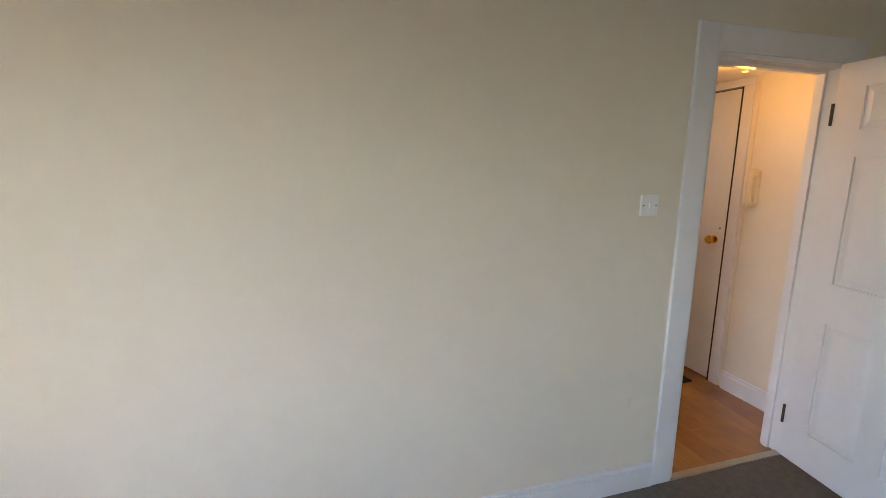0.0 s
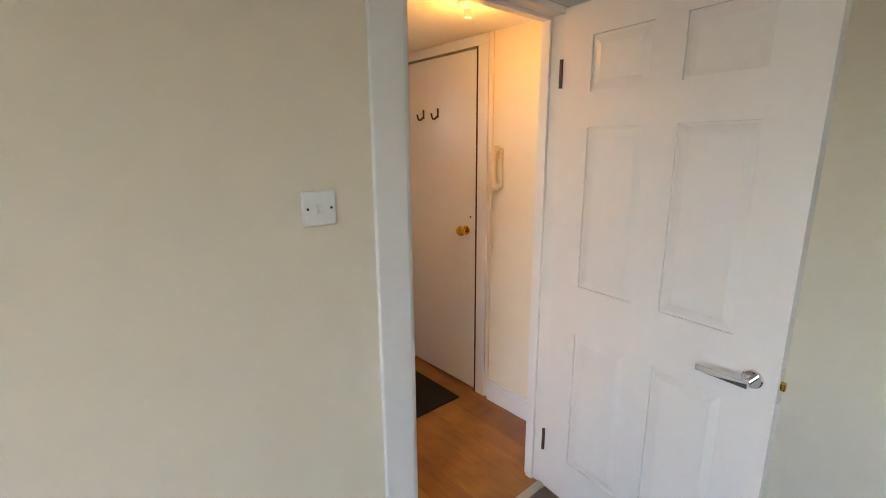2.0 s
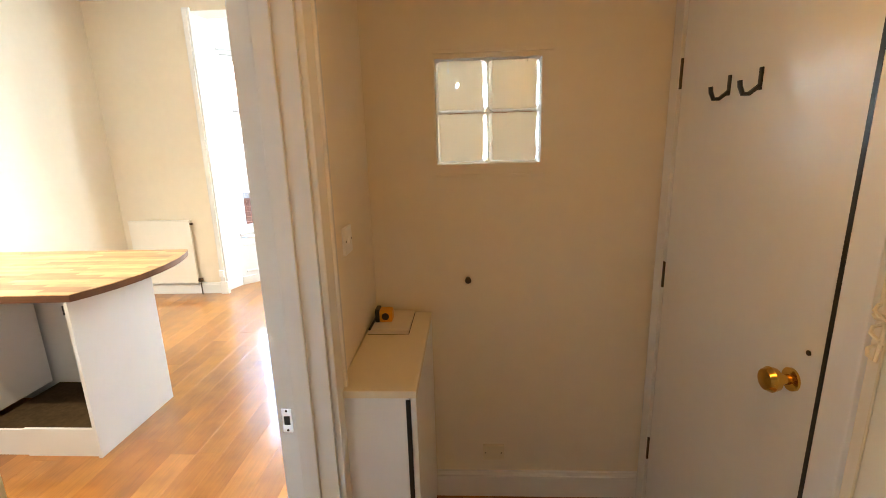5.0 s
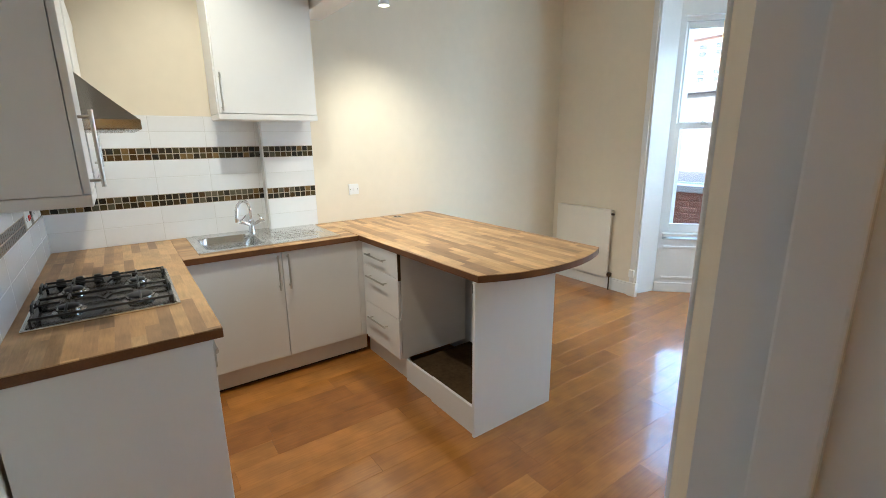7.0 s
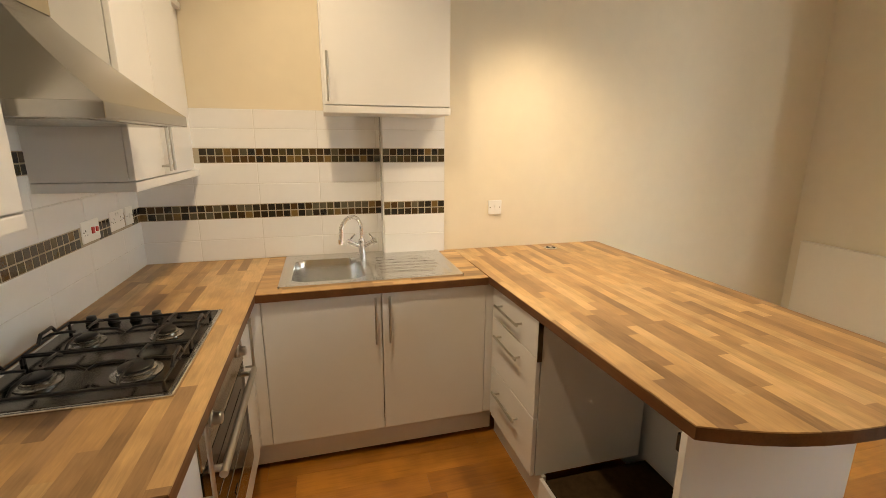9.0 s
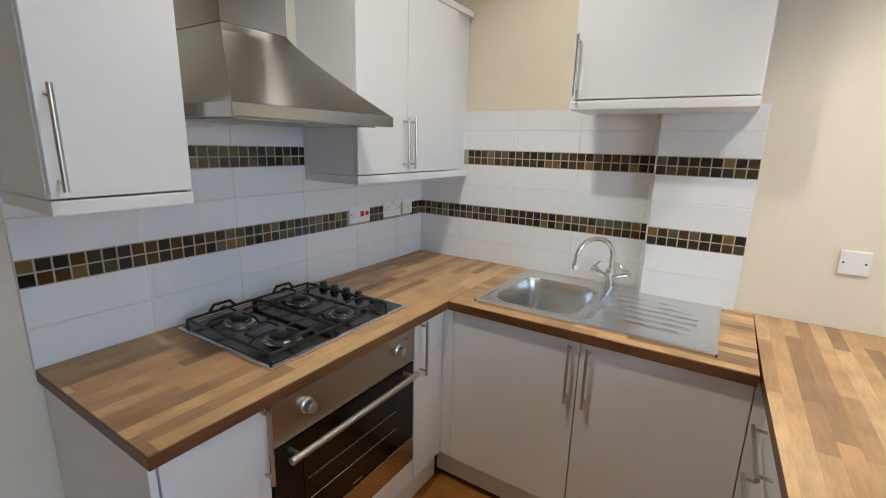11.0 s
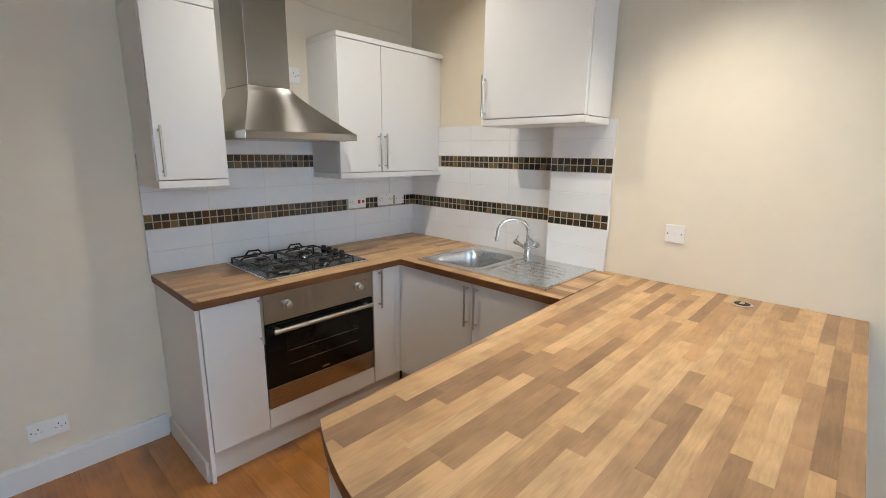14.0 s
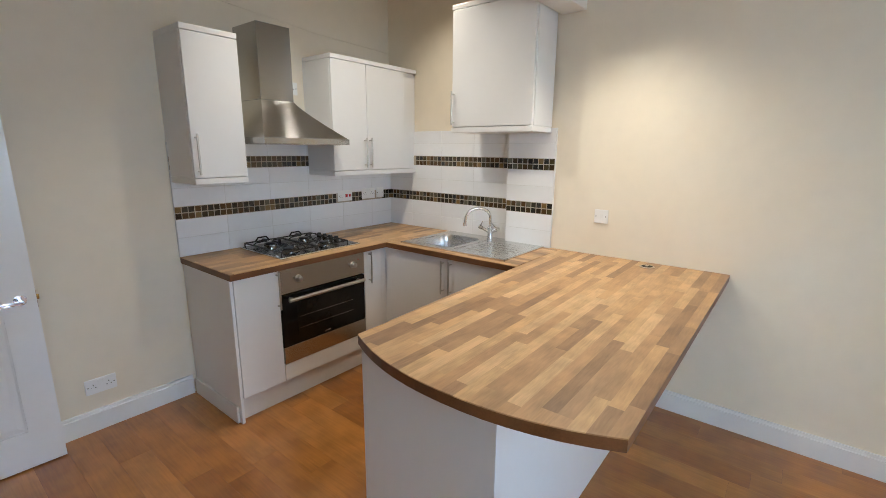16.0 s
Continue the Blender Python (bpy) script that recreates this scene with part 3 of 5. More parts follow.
sash_window("bay_west", A, B)
sash_window("bay_front", C, D)
sash_window("bay_east", (2.935, 5.195), (3.39, 4.74))
for name, pts in (("west", [B, C]), ("east", [D, (2.935, 5.195)])):
    (ax, ay), (bx, by) = pts
    bm = prism(bmesh.new(), [(ax, ay), (bx, by), (bx + 0.02, by + 0.24), (ax - 0.02, ay + 0.24)], 0, TOP)
    m, w = along(*pts)
    mould = bmesh.new()
    for u, r in ((0.035, 0.020), (0.09, 0.013), (w - 0.09, 0.013), (w - 0.035, 0.020)):
        rod(mould, (u, 0.0, 0.11), (u, 0.0, HEAD + 0.2), r, 16)
    box(mould, 0.0, w, -0.022, 0.0, 0, 0.11, bevel=0.005)
    bmesh.ops.transform(mould, matrix=m, verts=mould.verts[:])
    me = bpy.data.meshes.new("tmp")
    mould.to_mesh(me), mould.free(), bm.from_mesh(me), bpy.data.meshes.remove(me)
    setting("trim_bay_pilaster_" + name, bm, GLOSS, "white moulded pilaster between the bay's windows", "pilaster", smooth=True)
for name, xa, xb, s in (("west", 1.03, 1.11, 1), ("east", 3.47, 3.39, -1)):
    bm = prism(bmesh.new(), [(xa, 4.44), (xb, 4.74), (xb, 5.0), (xa - s * 0.05, 4.9)][::s], 0, 2.90)
    x0, x1 = sorted((xa - s * 0.005, xa + s * 0.075))
    box(bm, x0, x1, 4.425, 4.45, 0, 2.93, bevel=0.006)
    box(bm, x0 + 0.012, x1 - 0.02, 4.412, 4.426, 0, 2.91, bevel=0.005)
    box(bm, x0 - 0.004, x1 + 0.004, 4.405, 4.45, 0, 0.14, bevel=0.005)
    setting("trim_bay_reveal_" + name, bm, GLOSS, "white moulded architrave and reveal of the bay", "architrave")
setting("ceiling_bay", boxed(1.03, 3.47, 4.45, 5.6, 2.93, 2.99), CEILING, "white bay ceiling", "ceiling")

# ---------------------------------------------------------------- kitchen: worktops
STAVES = []          # laid at the end of the file


def clip(poly, nx, ny, d):
    """Keeps the part of a convex polygon with nx*x + ny*y <= d."""
    out = []
    for i, p in enumerate(poly):
        q = poly[(i + 1) % len(poly)]
        a, b = nx * p[0] + ny * p[1] - d, nx * q[0] + ny * q[1] - d
        if a <= 0:
            out.append(p)
        if a * b < 0:
            f = a / (a - b)
            out.append((p[0] + f * (q[0] - p[0]), p[1] + f * (q[1] - p[1])))
    return out


def staves(outline, axis, parent, rng, width=0.043):
    """Plans the staves that fill a convex outline; axis is the way they run."""
    xs, ys = [p[0] for p in outline], [p[1] for p in outline]
    lo, hi, a, b = (min(ys), max(ys), min(xs), max(xs)) if axis == "x" else (min(xs), max(xs), min(ys), max(ys))
    n = max(1, round((hi - lo) / width))
    w = (hi - lo) / n
    for r in range(n):
        s = a - rng.uniform(0.0, 0.35)
        while s < b:
            e = s + rng.uniform(0.24, 0.60)
            u0, u1, v0, v1 = s + 0.00008, e - 0.00008, lo + r * w + 0.00008, lo + (r + 1) * w - 0.00008
            poly = [(u0, v0), (u1, v0), (u1, v1), (u0, v1)] if axis == "x" else [(v0, u0), (v1, u0), (v1, u1), (v0, u1)]
            for i, p in enumerate(outline):
                q = outline[(i + 1) % len(outline)]
                ex, ey = q[0] - p[0], q[1] - p[1]
                poly = clip(poly, ey, -ex, ey * p[0] - ex * p[1])
                if len(poly) < 3:
                    break
            if len(poly) >= 3 and max(p[0] for p in poly) - min(p[0] for p in poly) > 0.004 and max(p[1] for p in poly) - min(p[1] for p in poly) > 0.004:
                STAVES.append((poly, axis, parent))
            s = e


def arc_end():
    """The bowed end of the breakfast bar, from its kitchen corner to its far corner."""
    pts = []
    for i in range(15):
        f = i / 14
        y = 1.740 + f * (2.695 - 1.740)
        pts.append((1.845 + 0.112 * (1 - abs(2 * f - 1) ** 2.2), y))
    return pts


rng = random.Random(5)
CORE_TOP = H - 0.004
BAR = [(0.002, 1.6955), (0.613, 1.702)] + arc_end() + [(0.002, 2.69)]
hob_top = thing("worktop_hob", (0.86, 0.31, 0.872), "oiled wood-stave worktop carrying the hob", "worktop")
bm = bmesh.new()
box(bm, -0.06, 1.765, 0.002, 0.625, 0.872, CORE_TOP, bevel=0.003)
part("core", bm, EDGE, hob_top, "dark brown front edge")
staves([(-0.06, 0.002), (1.764, 0.002), (1.764, 0.624), (-0.06, 0.624)], "x", hob_top, rng)
sink_top = thing("worktop_sink", (0.3, 1.16, 0.872), "oiled wood-stave worktop with the inset sink", "worktop")
bm = bmesh.new()
HOLE = (0.005, 0.52, 0.735, 1.135)   # bowl cut-out x0 x1 y0 y1
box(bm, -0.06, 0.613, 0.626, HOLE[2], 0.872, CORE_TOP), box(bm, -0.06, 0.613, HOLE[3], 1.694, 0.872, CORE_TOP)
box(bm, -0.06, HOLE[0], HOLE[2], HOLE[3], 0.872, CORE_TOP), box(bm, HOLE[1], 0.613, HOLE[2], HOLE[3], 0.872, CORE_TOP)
part("core", bm, EDGE, sink_top, "dark brown front edge")
for x0, x1, y0, y1 in ((-0.06, 0.612, 0.626, 0.735), (0.52, 0.612, 0.735, 1.135), (-0.06, 0.005, 0.735, 1.135), (-0.06, 0.612, 1.135, 1.694)):
    staves([(x0, y0), (x1, y0), (x1, y1), (x0, y1)], "y", sink_top, rng)
bar_top = thing("breakfast_bar", (0.95, 2.2, 0.872), "oiled wood-stave breakfast bar top with a bowed end", "worktop")
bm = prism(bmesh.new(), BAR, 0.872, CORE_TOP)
part("core", bm, EDGE, bar_top, "dark brown edge, bowed at the end")
staves(BAR, "x", bar_top, rng)

# ---------------------------------------------------------------- kitchen: base units
UF = 0.588     # front of the doors, from the wall


def base_unit(name, label, group, carcass, fronts, plinth=None):
    """carcass: box; fronts: list of (name, box, handle a, handle b, out)."""
    x0, x1, y0, y1 = carcass
    root = thing(name, ((x0 + x1) / 2, (y0 + y1) / 2, 0), label, "cabinet", group)
    part("carcass", boxed(x0, x1, y0, y1, 0.15, 0.871), UNIT, root)
    for nm, b, ha, hb, out in fronts:
        f = part(nm, boxed(*b, bevel=0.003), UNIT, root)
        if ha:
            bar_handle(f, ha, hb, out)
    if plinth:
        part("plinth", boxed(*plinth), PLINTH, root, "white plinth board")
        if plinth[4] > 0:
            # added dark board: draws the shadow line below the raised plinth
            part("toe_shade", boxed(plinth[0] - 0.05, plinth[1] - 0.03, plinth[2], plinth[3], 0.0, 0.148), DARKGAP, root, "dark board standing in for the shade under the plinth")
    return root


G = "base units"
base_unit("base_cabinet", "narrow white base cabinet beside the oven", G, (1.462, 1.735, 0.01, 0.566),
          [("door", (1.464, 1.733, 0.568, UF, 0.153, 0.868), (1.478, UF, 0.862), (1.478, UF, 0.632), (0, 1, 0)),
           ("end_panel", (1.737, 1.755, 0.006, UF, 0.0, 0.870), None, None, None), ("side_plinth", (1.756, 1.770, 0.018, 0.560, 0.0, 0.105), None, None, None)], (1.452, 1.735, 0.525, 0.543, 0.0, 0.149))
base_unit("base_cabinet", "slim white corner cabinet beside the oven", G, (0.62, 0.797, 0.01, 0.566),
          [("door", (0.636, 0.795, 0.568, UF, 0.153, 0.868), (0.755, UF, 0.862), (0.755, UF, 0.632), (0, 1, 0)), ("filler", (0.586, 0.633, 0.566, 0.584, 0.153, 0.868), None, None, None), ("corner_post", (0.560, 0.5855, 0.560, 0.5895, 0.153, 0.868), None, None, None)], (0.56, 0.80, 0.525, 0.543, 0.0, 0.149))
base_unit("sink_cabinet", "white double-door cabinet under the sink", G, (0.0, 0.566, 0.60, 0.705),
          [("filler", (0.566, 0.584, 0.590, 0.640, 0.153, 0.868), None, None, None),
           ("door", (0.568, UF, 0.643, 1.169, 0.153, 0.868), (UF, 1.140, 0.855), (UF, 1.140, 0.625), (1, 0, 0)),
           ("door", (0.568, UF, 1.173, 1.690, 0.153, 0.868), (UF, 1.205, 0.855), (UF, 1.205, 0.625), (1, 0, 0)),
           ("filler", (0.566, 0.584, 1.693, 1.745, 0.153, 0.868), None, None, None)], (0.525, 0.543, 0.545, 1.75, 0.026, 0.149))
F2 = 1.725     # front of the drawers
base_unit("drawer_cabinet", "white three-drawer cabinet under the breakfast bar", G, (0.62, 1.085, 1.748, 2.27),
          [("filler", (0.588, 0.612, 1.730, 1.748, 0.153, 0.868), None, None, None),
           ("drawer_front", (0.615, 1.085, F2, F2 + 0.019, 0.705, 0.868), (0.70, F2, 0.795), (0.955, F2, 0.795), (0, -1, 0)),
           ("drawer_front", (0.615, 1.085, F2, F2 + 0.019, 0.432, 0.702), (0.70, F2, 0.638), (0.955, F2, 0.638), (0, -1, 0)),
           ("drawer_front", (0.615, 1.085, F2, F2 + 0.019, 0.153, 0.429), (0.70, F2, 0.335), (0.955, F2, 0.335), (0, -1, 0))], (0.545, 1.10, 1.775, 1.793, 0.0, 0.149))
DRAWERS = bpy.data.objects["drawer_cabinet"]
part("side_strip", boxed(1.0865, 1.0905, 1.727, 1.747, 0.690, 0.866), DUSTBOARD, DRAWERS, "bare brown board edge")
bay = thing("appliance_bay", (1.45, 2.0, 0), "empty appliance space with a loose broken plinth strip", "cabinet", G)
part("end_panel", boxed(1.808, 1.828, 1.738, 2.328, 0.0, 0.871, bevel=0.0015), UNIT, bay)
part("back_panel", boxed(0.02, 1.806, 2.310, 2.326, 0.0, 0.871), UNIT, bay)
part("base_board", boxed(1.09, 1.806, 1.80, 2.308, 0.10, 0.118), DUSTBOARD, bay, "dusty brown base board")
bm = bmesh.new()
box(bm, 1.105, 1.40, 1.760, 1.776, 0.0, 0.150), box(bm, 1.405, 1.806, 1.752, 1.768, 0.0, 0.162)
part("plinth", bm, UNIT, bay, "loose cracked white plinth strip")
part("bracket", boxed(1.785, 1.807, 1.750, 1.780, 0.80, 0.850, bevel=0.003), BLACK, bay)

# oven
oven = thing("oven", (1.13, 0.3, 0.26), "built-in stainless steel electric oven with black glass door", "oven")
part("body", boxed(0.80, 1.460, 0.02, 0.566, 0.155, 0.870), DARKGAP, oven)
part("control_panel", boxed(0.803, 1.457, 0.567, 0.592, 0.712, 0.868, bevel=0.003), OVEN_STEEL, oven, "brushed steel control panel")
door = part("door", boxed(0.803, 1.457, 0.567, 0.590, 0.375, 0.706, bevel=0.003), DARKGLASS, oven, "black glass oven door")
part("door_trim", boxed(0.803, 1.457, 0.567, 0.593, 0.262, 0.372, bevel=0.003), OVEN_STEEL, oven, "brushed steel strip below the glass")
part("window", boxed(0.90, 1.355, 0.5895, 0.5915, 0.415, 0.635, bevel=0.0006), OVEN_IN, door, "dim oven window")
for z in (0.47, 0.545):
    part("rack", rod(bmesh.new(), (0.915, 0.592, z), (1.34, 0.592, z), 0.0016, 6), BURNER, door)
bm = bmesh.new()
rod(bm, (0.835, 0.633, 0.678), (1.428, 0.633, 0.678), 0.0115, 16)
for x in (0.865, 1.398):
    rod(bm, (x, 0.588, 0.678), (x, 0.633, 0.678), 0.010, 10)
part("handle", bm, HANDLE, oven, "steel bar handle across the door", smooth=True)
for x in (0.905, 1.335):
    part("knob", lathe(bmesh.new(), [(0.024, 0), (0.024, 0.006), (0.019, 0.010), (0.017, 0.030), (0.013, 0.033)], (x, 0.592, 0.792), 20, "y"), HANDLE, oven, "round steel control knob", smooth=True)
part("indicator", lathe(bmesh.new(), [(0.004, 0), (0.004, 0.002)], (0.855, 0.592, 0.822), 8, "y"), RED, oven)
part("badge", boxed(1.11, 1.155, 0.5905, 0.5925, 0.386, 0.395), BURNER, door)
part("filler_panel", boxed(0.800, 1.460, 0.568, UF, 0.153, 0.258, bevel=0.002), UNIT, oven, "white filler below the oven")
part("plinth", boxed(0.80, 1.452, 0.525, 0.543, 0.0, 0.149), PLINTH, oven)

# hob
HX0, HX1, HY0, HY1 = 0.780, 1.405, 0.045, 0.535
hob = thing("gas_hob", (1.08, 0.27, H), "four-burner stainless steel gas hob let into the worktop", "hob")
part("tray", boxed(HX0, HX1, HY0, HY1, H + 0.0005, H + 0.010, bevel=0.004), SINK_STEEL, hob, "polished steel hob rim")
# same steel as the rim, coloured dark for what it mirrors
part("plate", boxed(HX0 + 0.012, HX1 - 0.012, HY0 + 0.014, HY1 - 0.014, H + 0.009, H + 0.0122, bevel=0.0015), HOB_STEEL, hob, "polished steel hob plate, dark reflections in its colour")
ZB = H + 0.012
BURNERS = [(1.26, 0.405, 0.050), (1.00, 0.405, 0.036), (1.26, 0.175, 0.040), (1.00, 0.175, 0.040)]
for bx, by, r in BURNERS:
    b = part("burner", lathe(bmesh.new(), [(r + 0.014, 0), (r + 0.014, 0.003), (r, 0.006), (r, 0.014), (r - 0.004, 0.016)], (bx, by, ZB), 24), BURNER, hob, "round alloy gas burner", smooth=True)
    part("burner_cap", lathe(bmesh.new(), [(r - 0.008, 0.0), (r - 0.006, 0.006), (r - 0.012, 0.009)], (bx, by, ZB + 0.016), 24), IRON, b, "black burner cap", smooth=True)
for x0, x1 in ((1.135, 1.385), (0.875, 1.125)):
    bm = bmesh.new()
    y0, y1, z = 0.075, 0.510, ZB + 0.038
    cx = (x0 + x1) / 2
    for pts in ([(x0, y0), (x1, y0), (x1, y1), (x0, y1), (x0, y0)],):
        tube(bm, [(x, y, z - 0.012) for x, y in pts], 0.0050, 6)
    for by in (0.405, 0.175):
        for ang in (0, 90, 180, 270):
            c, s = math.cos(radians(ang)), math.sin(radians(ang))
            ex = cx + c * 0.122 if abs(c) > 0.5 else cx
            ey = by + s * 0.112 if abs(s) > 0.5 else by
            tube(bm, [(ex, ey, z - 0.014), (cx + c * 0.10, by + s * 0.09, z), (cx + c * 0.05, by + s * 0.05, z + 0.003), (cx + c * 0.022, by + s * 0.022, z + 0.001)], 0.0044, 6)
    for x, y in ((x0, y0), (x1, y0), (x1, y1), (x0, y1)):
        tube(bm, [(x, y, z - 0.012), (x, y, ZB)], 0.005, 6)
    for y in (y0, y1):
        tube(bm, [(cx - 0.05, y, z - 0.012), (cx - 0.03, y, z + 0.012), (cx + 0.03, y, z + 0.012), (cx + 0.05, y, z - 0.012)], 0.0056, 6)
    part("pan_support", bm, IRON, hob, "black wire pan support", smooth=True)
for i in range(4):
    part("knob", lathe(bmesh.new(), [(0.019, 0), (0.019, 0.010), (0.016, 0.014), (0.014, 0.026), (0.010, 0.028)], (0.826, 0.12 + 0.068 * i, ZB), 16), BLACK, hob, "black control knob", smooth=True)
part("ignition_button", lathe(bmesh.new(), [(0.009, 0), (0.009, 0.008), (0.007, 0.010)], (0.826, 0.395, ZB), 12), BLACK, hob, smooth=True)

# sink
sink = thing("kitchen_sink", (0.26, 1.13, H), "stainless steel inset sink with a ridged drainer", "sink")
SX0, SX1, SY0, SY1 = -0.03, 0.555, 0.715, 1.585


def rounded(x, y, x0, x1, y0, y1, r):
    """Signed distance inside a rounded rectangle, positive inside."""
    qx, qy = abs(x - (x0 + x1) / 2) - (x1 - x0) / 2 + r, abs(y - (y0 + y1) / 2) - (y1 - y0) / 2 + r
    return -(math.hypot(max(qx, 0), max(qy, 0)) + min(max(qx, qy), 0) - r)


def sink_height(x, y):
    h = 0.0085
    rim = rounded(x, y, SX0, SX1, SY0, SY1, 0.03)
    h += 0.003 * min(1, max(0, 1 - abs(rim - 0.012) / 0.012))
    d = rounded(x, y, 0.085, 0.50, 0.765, 1.115, 0.075)
    if d > 0:
        k = min(1, d / 0.035)
        return 0.0085 - 0.160 * (k * k * (3 - 2 * k))
    e = rounded(x, y, 0.05, 0.515, 1.15, 1.55, 0.03)
    if e > 0:
        h -= 0.0045 * min(1, e / 0.02)
        for i in range(6):
            cx = 0.115 + 0.058 * i
            slant = cx + (y - 1.17) * 0.05
            if 1.20 < y < 1.53 - 0.025 * abs(i - 2.5):
                h += 0.0055 * max(0, 1 - abs(x - slant) / 0.011)
    return h


bm = bmesh.new()
nx, ny = 90, 130
grid = [[bm.verts.new((SX0 + (SX1 - SX0) * i / nx, SY0 + (SY1 - SY0) * j / ny, H + sink_height(SX0 + (SX1 - SX0) * i / nx, SY0 + (SY1 - SY0) * j / ny))) for j in range(ny + 1)] for i in range(nx + 1)]
for i in range(nx):
    for j in range(ny):
        bm.faces.new((grid[i][j], grid[i + 1][j], grid[i + 1][j + 1], grid[i][j + 1]))
part("bowl_and_drainer", bm, SINK_STEEL, sink, "satin steel bowl and drainer", smooth=True)
part("rim_edge", box(box(box(boxed(SX0, SX1, SY0, SY0 + 0.004, H, H + 0.0085), SX0, SX1, SY1 - 0.004, SY1, H, H + 0.0085), SX0, SX0 + 0.004, SY0, SY1, H, H + 0.0085), SX1 - 0.004, SX1, SY0, SY1, H, H + 0.0085), SINK_STEEL, sink)
part("waste", lathe(bmesh.new(), [(0.035, 0), (0.035, 0.002), (0.028, 0.0025), (0.012, 0.001)], (0.275, 0.93, H - 0.150), 20), CHROME, sink, smooth=True)
part("overflow", lathe(bmesh.new(), [(0.014, 0), (0.014, 0.003)], (0.49, 1.16, H + 0.002), 16), CHROME, sink, smooth=True)
tap = thing("mixer_tap", (0.02, 1.135, H), "chrome swan-neck mixer tap with two lever handles", "tap")
bm = lathe(bmesh.new(), [(0.026, 0), (0.026, 0.006), (0.020, 0.010), (0.018, 0.06), (0.022, 0.066), (0.022, 0.085), (0.012, 0.095)], (0.02, 1.135, H + 0.006), 24)
part("tap_body", bm, CHROME, tap, smooth=True)
pts = [(0.02, 1.135, H + 0.09)] + [(0.02, 1.135, H + 0.14)] + [(0.02 + 0.075 * (1 - math.cos(a)), 1.135 - 0.060 * (1 - math.cos(a)), H + 0.160 + 0.078 * math.sin(a)) for a in [i * math.pi / 12 for i in range(0, 13)]] + [(0.174, 1.012, H + 0.130)]
part("spout", tube(bmesh.new(), pts, 0.0115, 12), CHROME, tap, smooth=True)
part("spout_tip", rod(bmesh.new(), (0.174, 1.012, H + 0.132), (0.174, 1.012, H + 0.108), 0.0140, 14), CHROME, tap, smooth=True)
for s in (-1, 1):
    bm = bmesh.new()
    rod(bm, (0.02, 1.135, H + 0.052), (0.036, 1.135 + s * 0.060, H + 0.082), 0.0125, 12)
    rod(bm, (0.036, 1.135 + s * 0.060, H + 0.082), (0.041, 1.135 + s * 0.084, H + 0.092), 0.0165, 14)
    rod(bm, (0.040, 1.135 + s * 0.076, H + 0.090), (0.066, 1.135 + s * 0.040, H + 0.136), 0.0058, 8, 0.0044)
    part("lever", bm, CHROME, tap, smooth=True)
grommet = thing("cable_grommet", (0.125, 2.29, H), "round chrome cable outlet set in the breakfast bar", "grommet")
part("ring", lathe(bmesh.new(), [(0.042, 0.0), (0.042, 0.004), (0.036, 0.006), (0.030, 0.006), (0.028, 0.003)], (0.125, 2.29, H), 28), CHROME, grommet, smooth=True)
part("cap", lathe(bmesh.new(), [(0.031, 0.0), (0.031, 0.0065), (0.026, 0.0075), (0.004, 0.0075)], (0.125, 2.29, H), 24), DARKGAP, grommet, "black centre cap", smooth=True)
part("flap", boxed(0.110, 0.142, 2.281, 2.299, H + 0.007, H + 0.0095, bevel=0.0015), CHROME, grommet)

# ---------------------------------------------------------------- kitchen: wall units


def wall_unit(name, label, dims, front_axis, doors, handles, cornice=0.03, pelmet=0.034):
    """dims: x0 x1 y0 y1 z0 z1 with the door fronts on front_axis side."""
    x0, x1, y0, y1, z0, z1 = dims
    root = thing(name, ((x0 + x1) / 2, (y0 + y1) / 2, z0), label, "cabinet", "wall units")
    t = 0.02
    inner = (x0, x1, y0, y1 - t - 0.002) if front_axis == "y" else (x0, x1 - t - 0.002, y0, y1)
    part("carcass", boxed(*inner, z0 + pelmet + 0.002, z1 - cornice - 0.002), UNIT, root)
    part("cornice", boxed(x0, x1, y0, y1, z1 - cornice, z1, bevel=0.004), UNIT, root, "white cornice board")
    part("pelmet", boxed(x0, x1, y0, y1, z0, z0 + pelmet, bevel=0.004), UNIT, root, "white light pelmet")
    for (a, b), h in zip(doors, handles):
        d = (a + 0.002, b - 0.002, y1 - t, y1) if front_axis == "y" else (x1 - t, x1, a + 0.002, b - 0.002)
        f = part("door", boxed(*d, z0 + pelmet + 0.004, z1 - cornice - 0.004, bevel=0.003), UNIT, root)
        if front_axis == "y":
            bar_handle(f, (h, y1, z0 + 0.055), (h, y1, z0 + 0.275), (0, 1, 0))
        else:
            bar_handle(f, (x1, h, z0 + 0.05), (x1, h, z0 + 0.27), (1, 0, 0))
    return root


wall_unit("wall_cabinet", "tall narrow white wall cabinet beside the cooker hood", (1.459, 1.763, -0.004, 0.333, 1.368, 2.196), "y", [(1.459, 1.763)], [1.742])
wall_unit("wall_cabinet", "white double-door wall cabinet in the corner", (-0.066, 0.806, -0.004, 0.316, 1.378, 2.205), "y", [(0.085, 0.488), (0.488, 0.808)], [0.520, 0.470])
wall_unit("boiler_cabinet", "large white cabinet hiding the boiler above the sink", (0.022, 0.292, 0.960, 1.588, 1.686, 2.50), "x", [(0.965, 1.585)], [0.985])
setting("trim_boiler_gap", boxed(-0.066, 0.022, 0.975, 1.270, 1.73, 2.46), UNIT, "white board closing the gap behind the boiler cabinet", "panel")

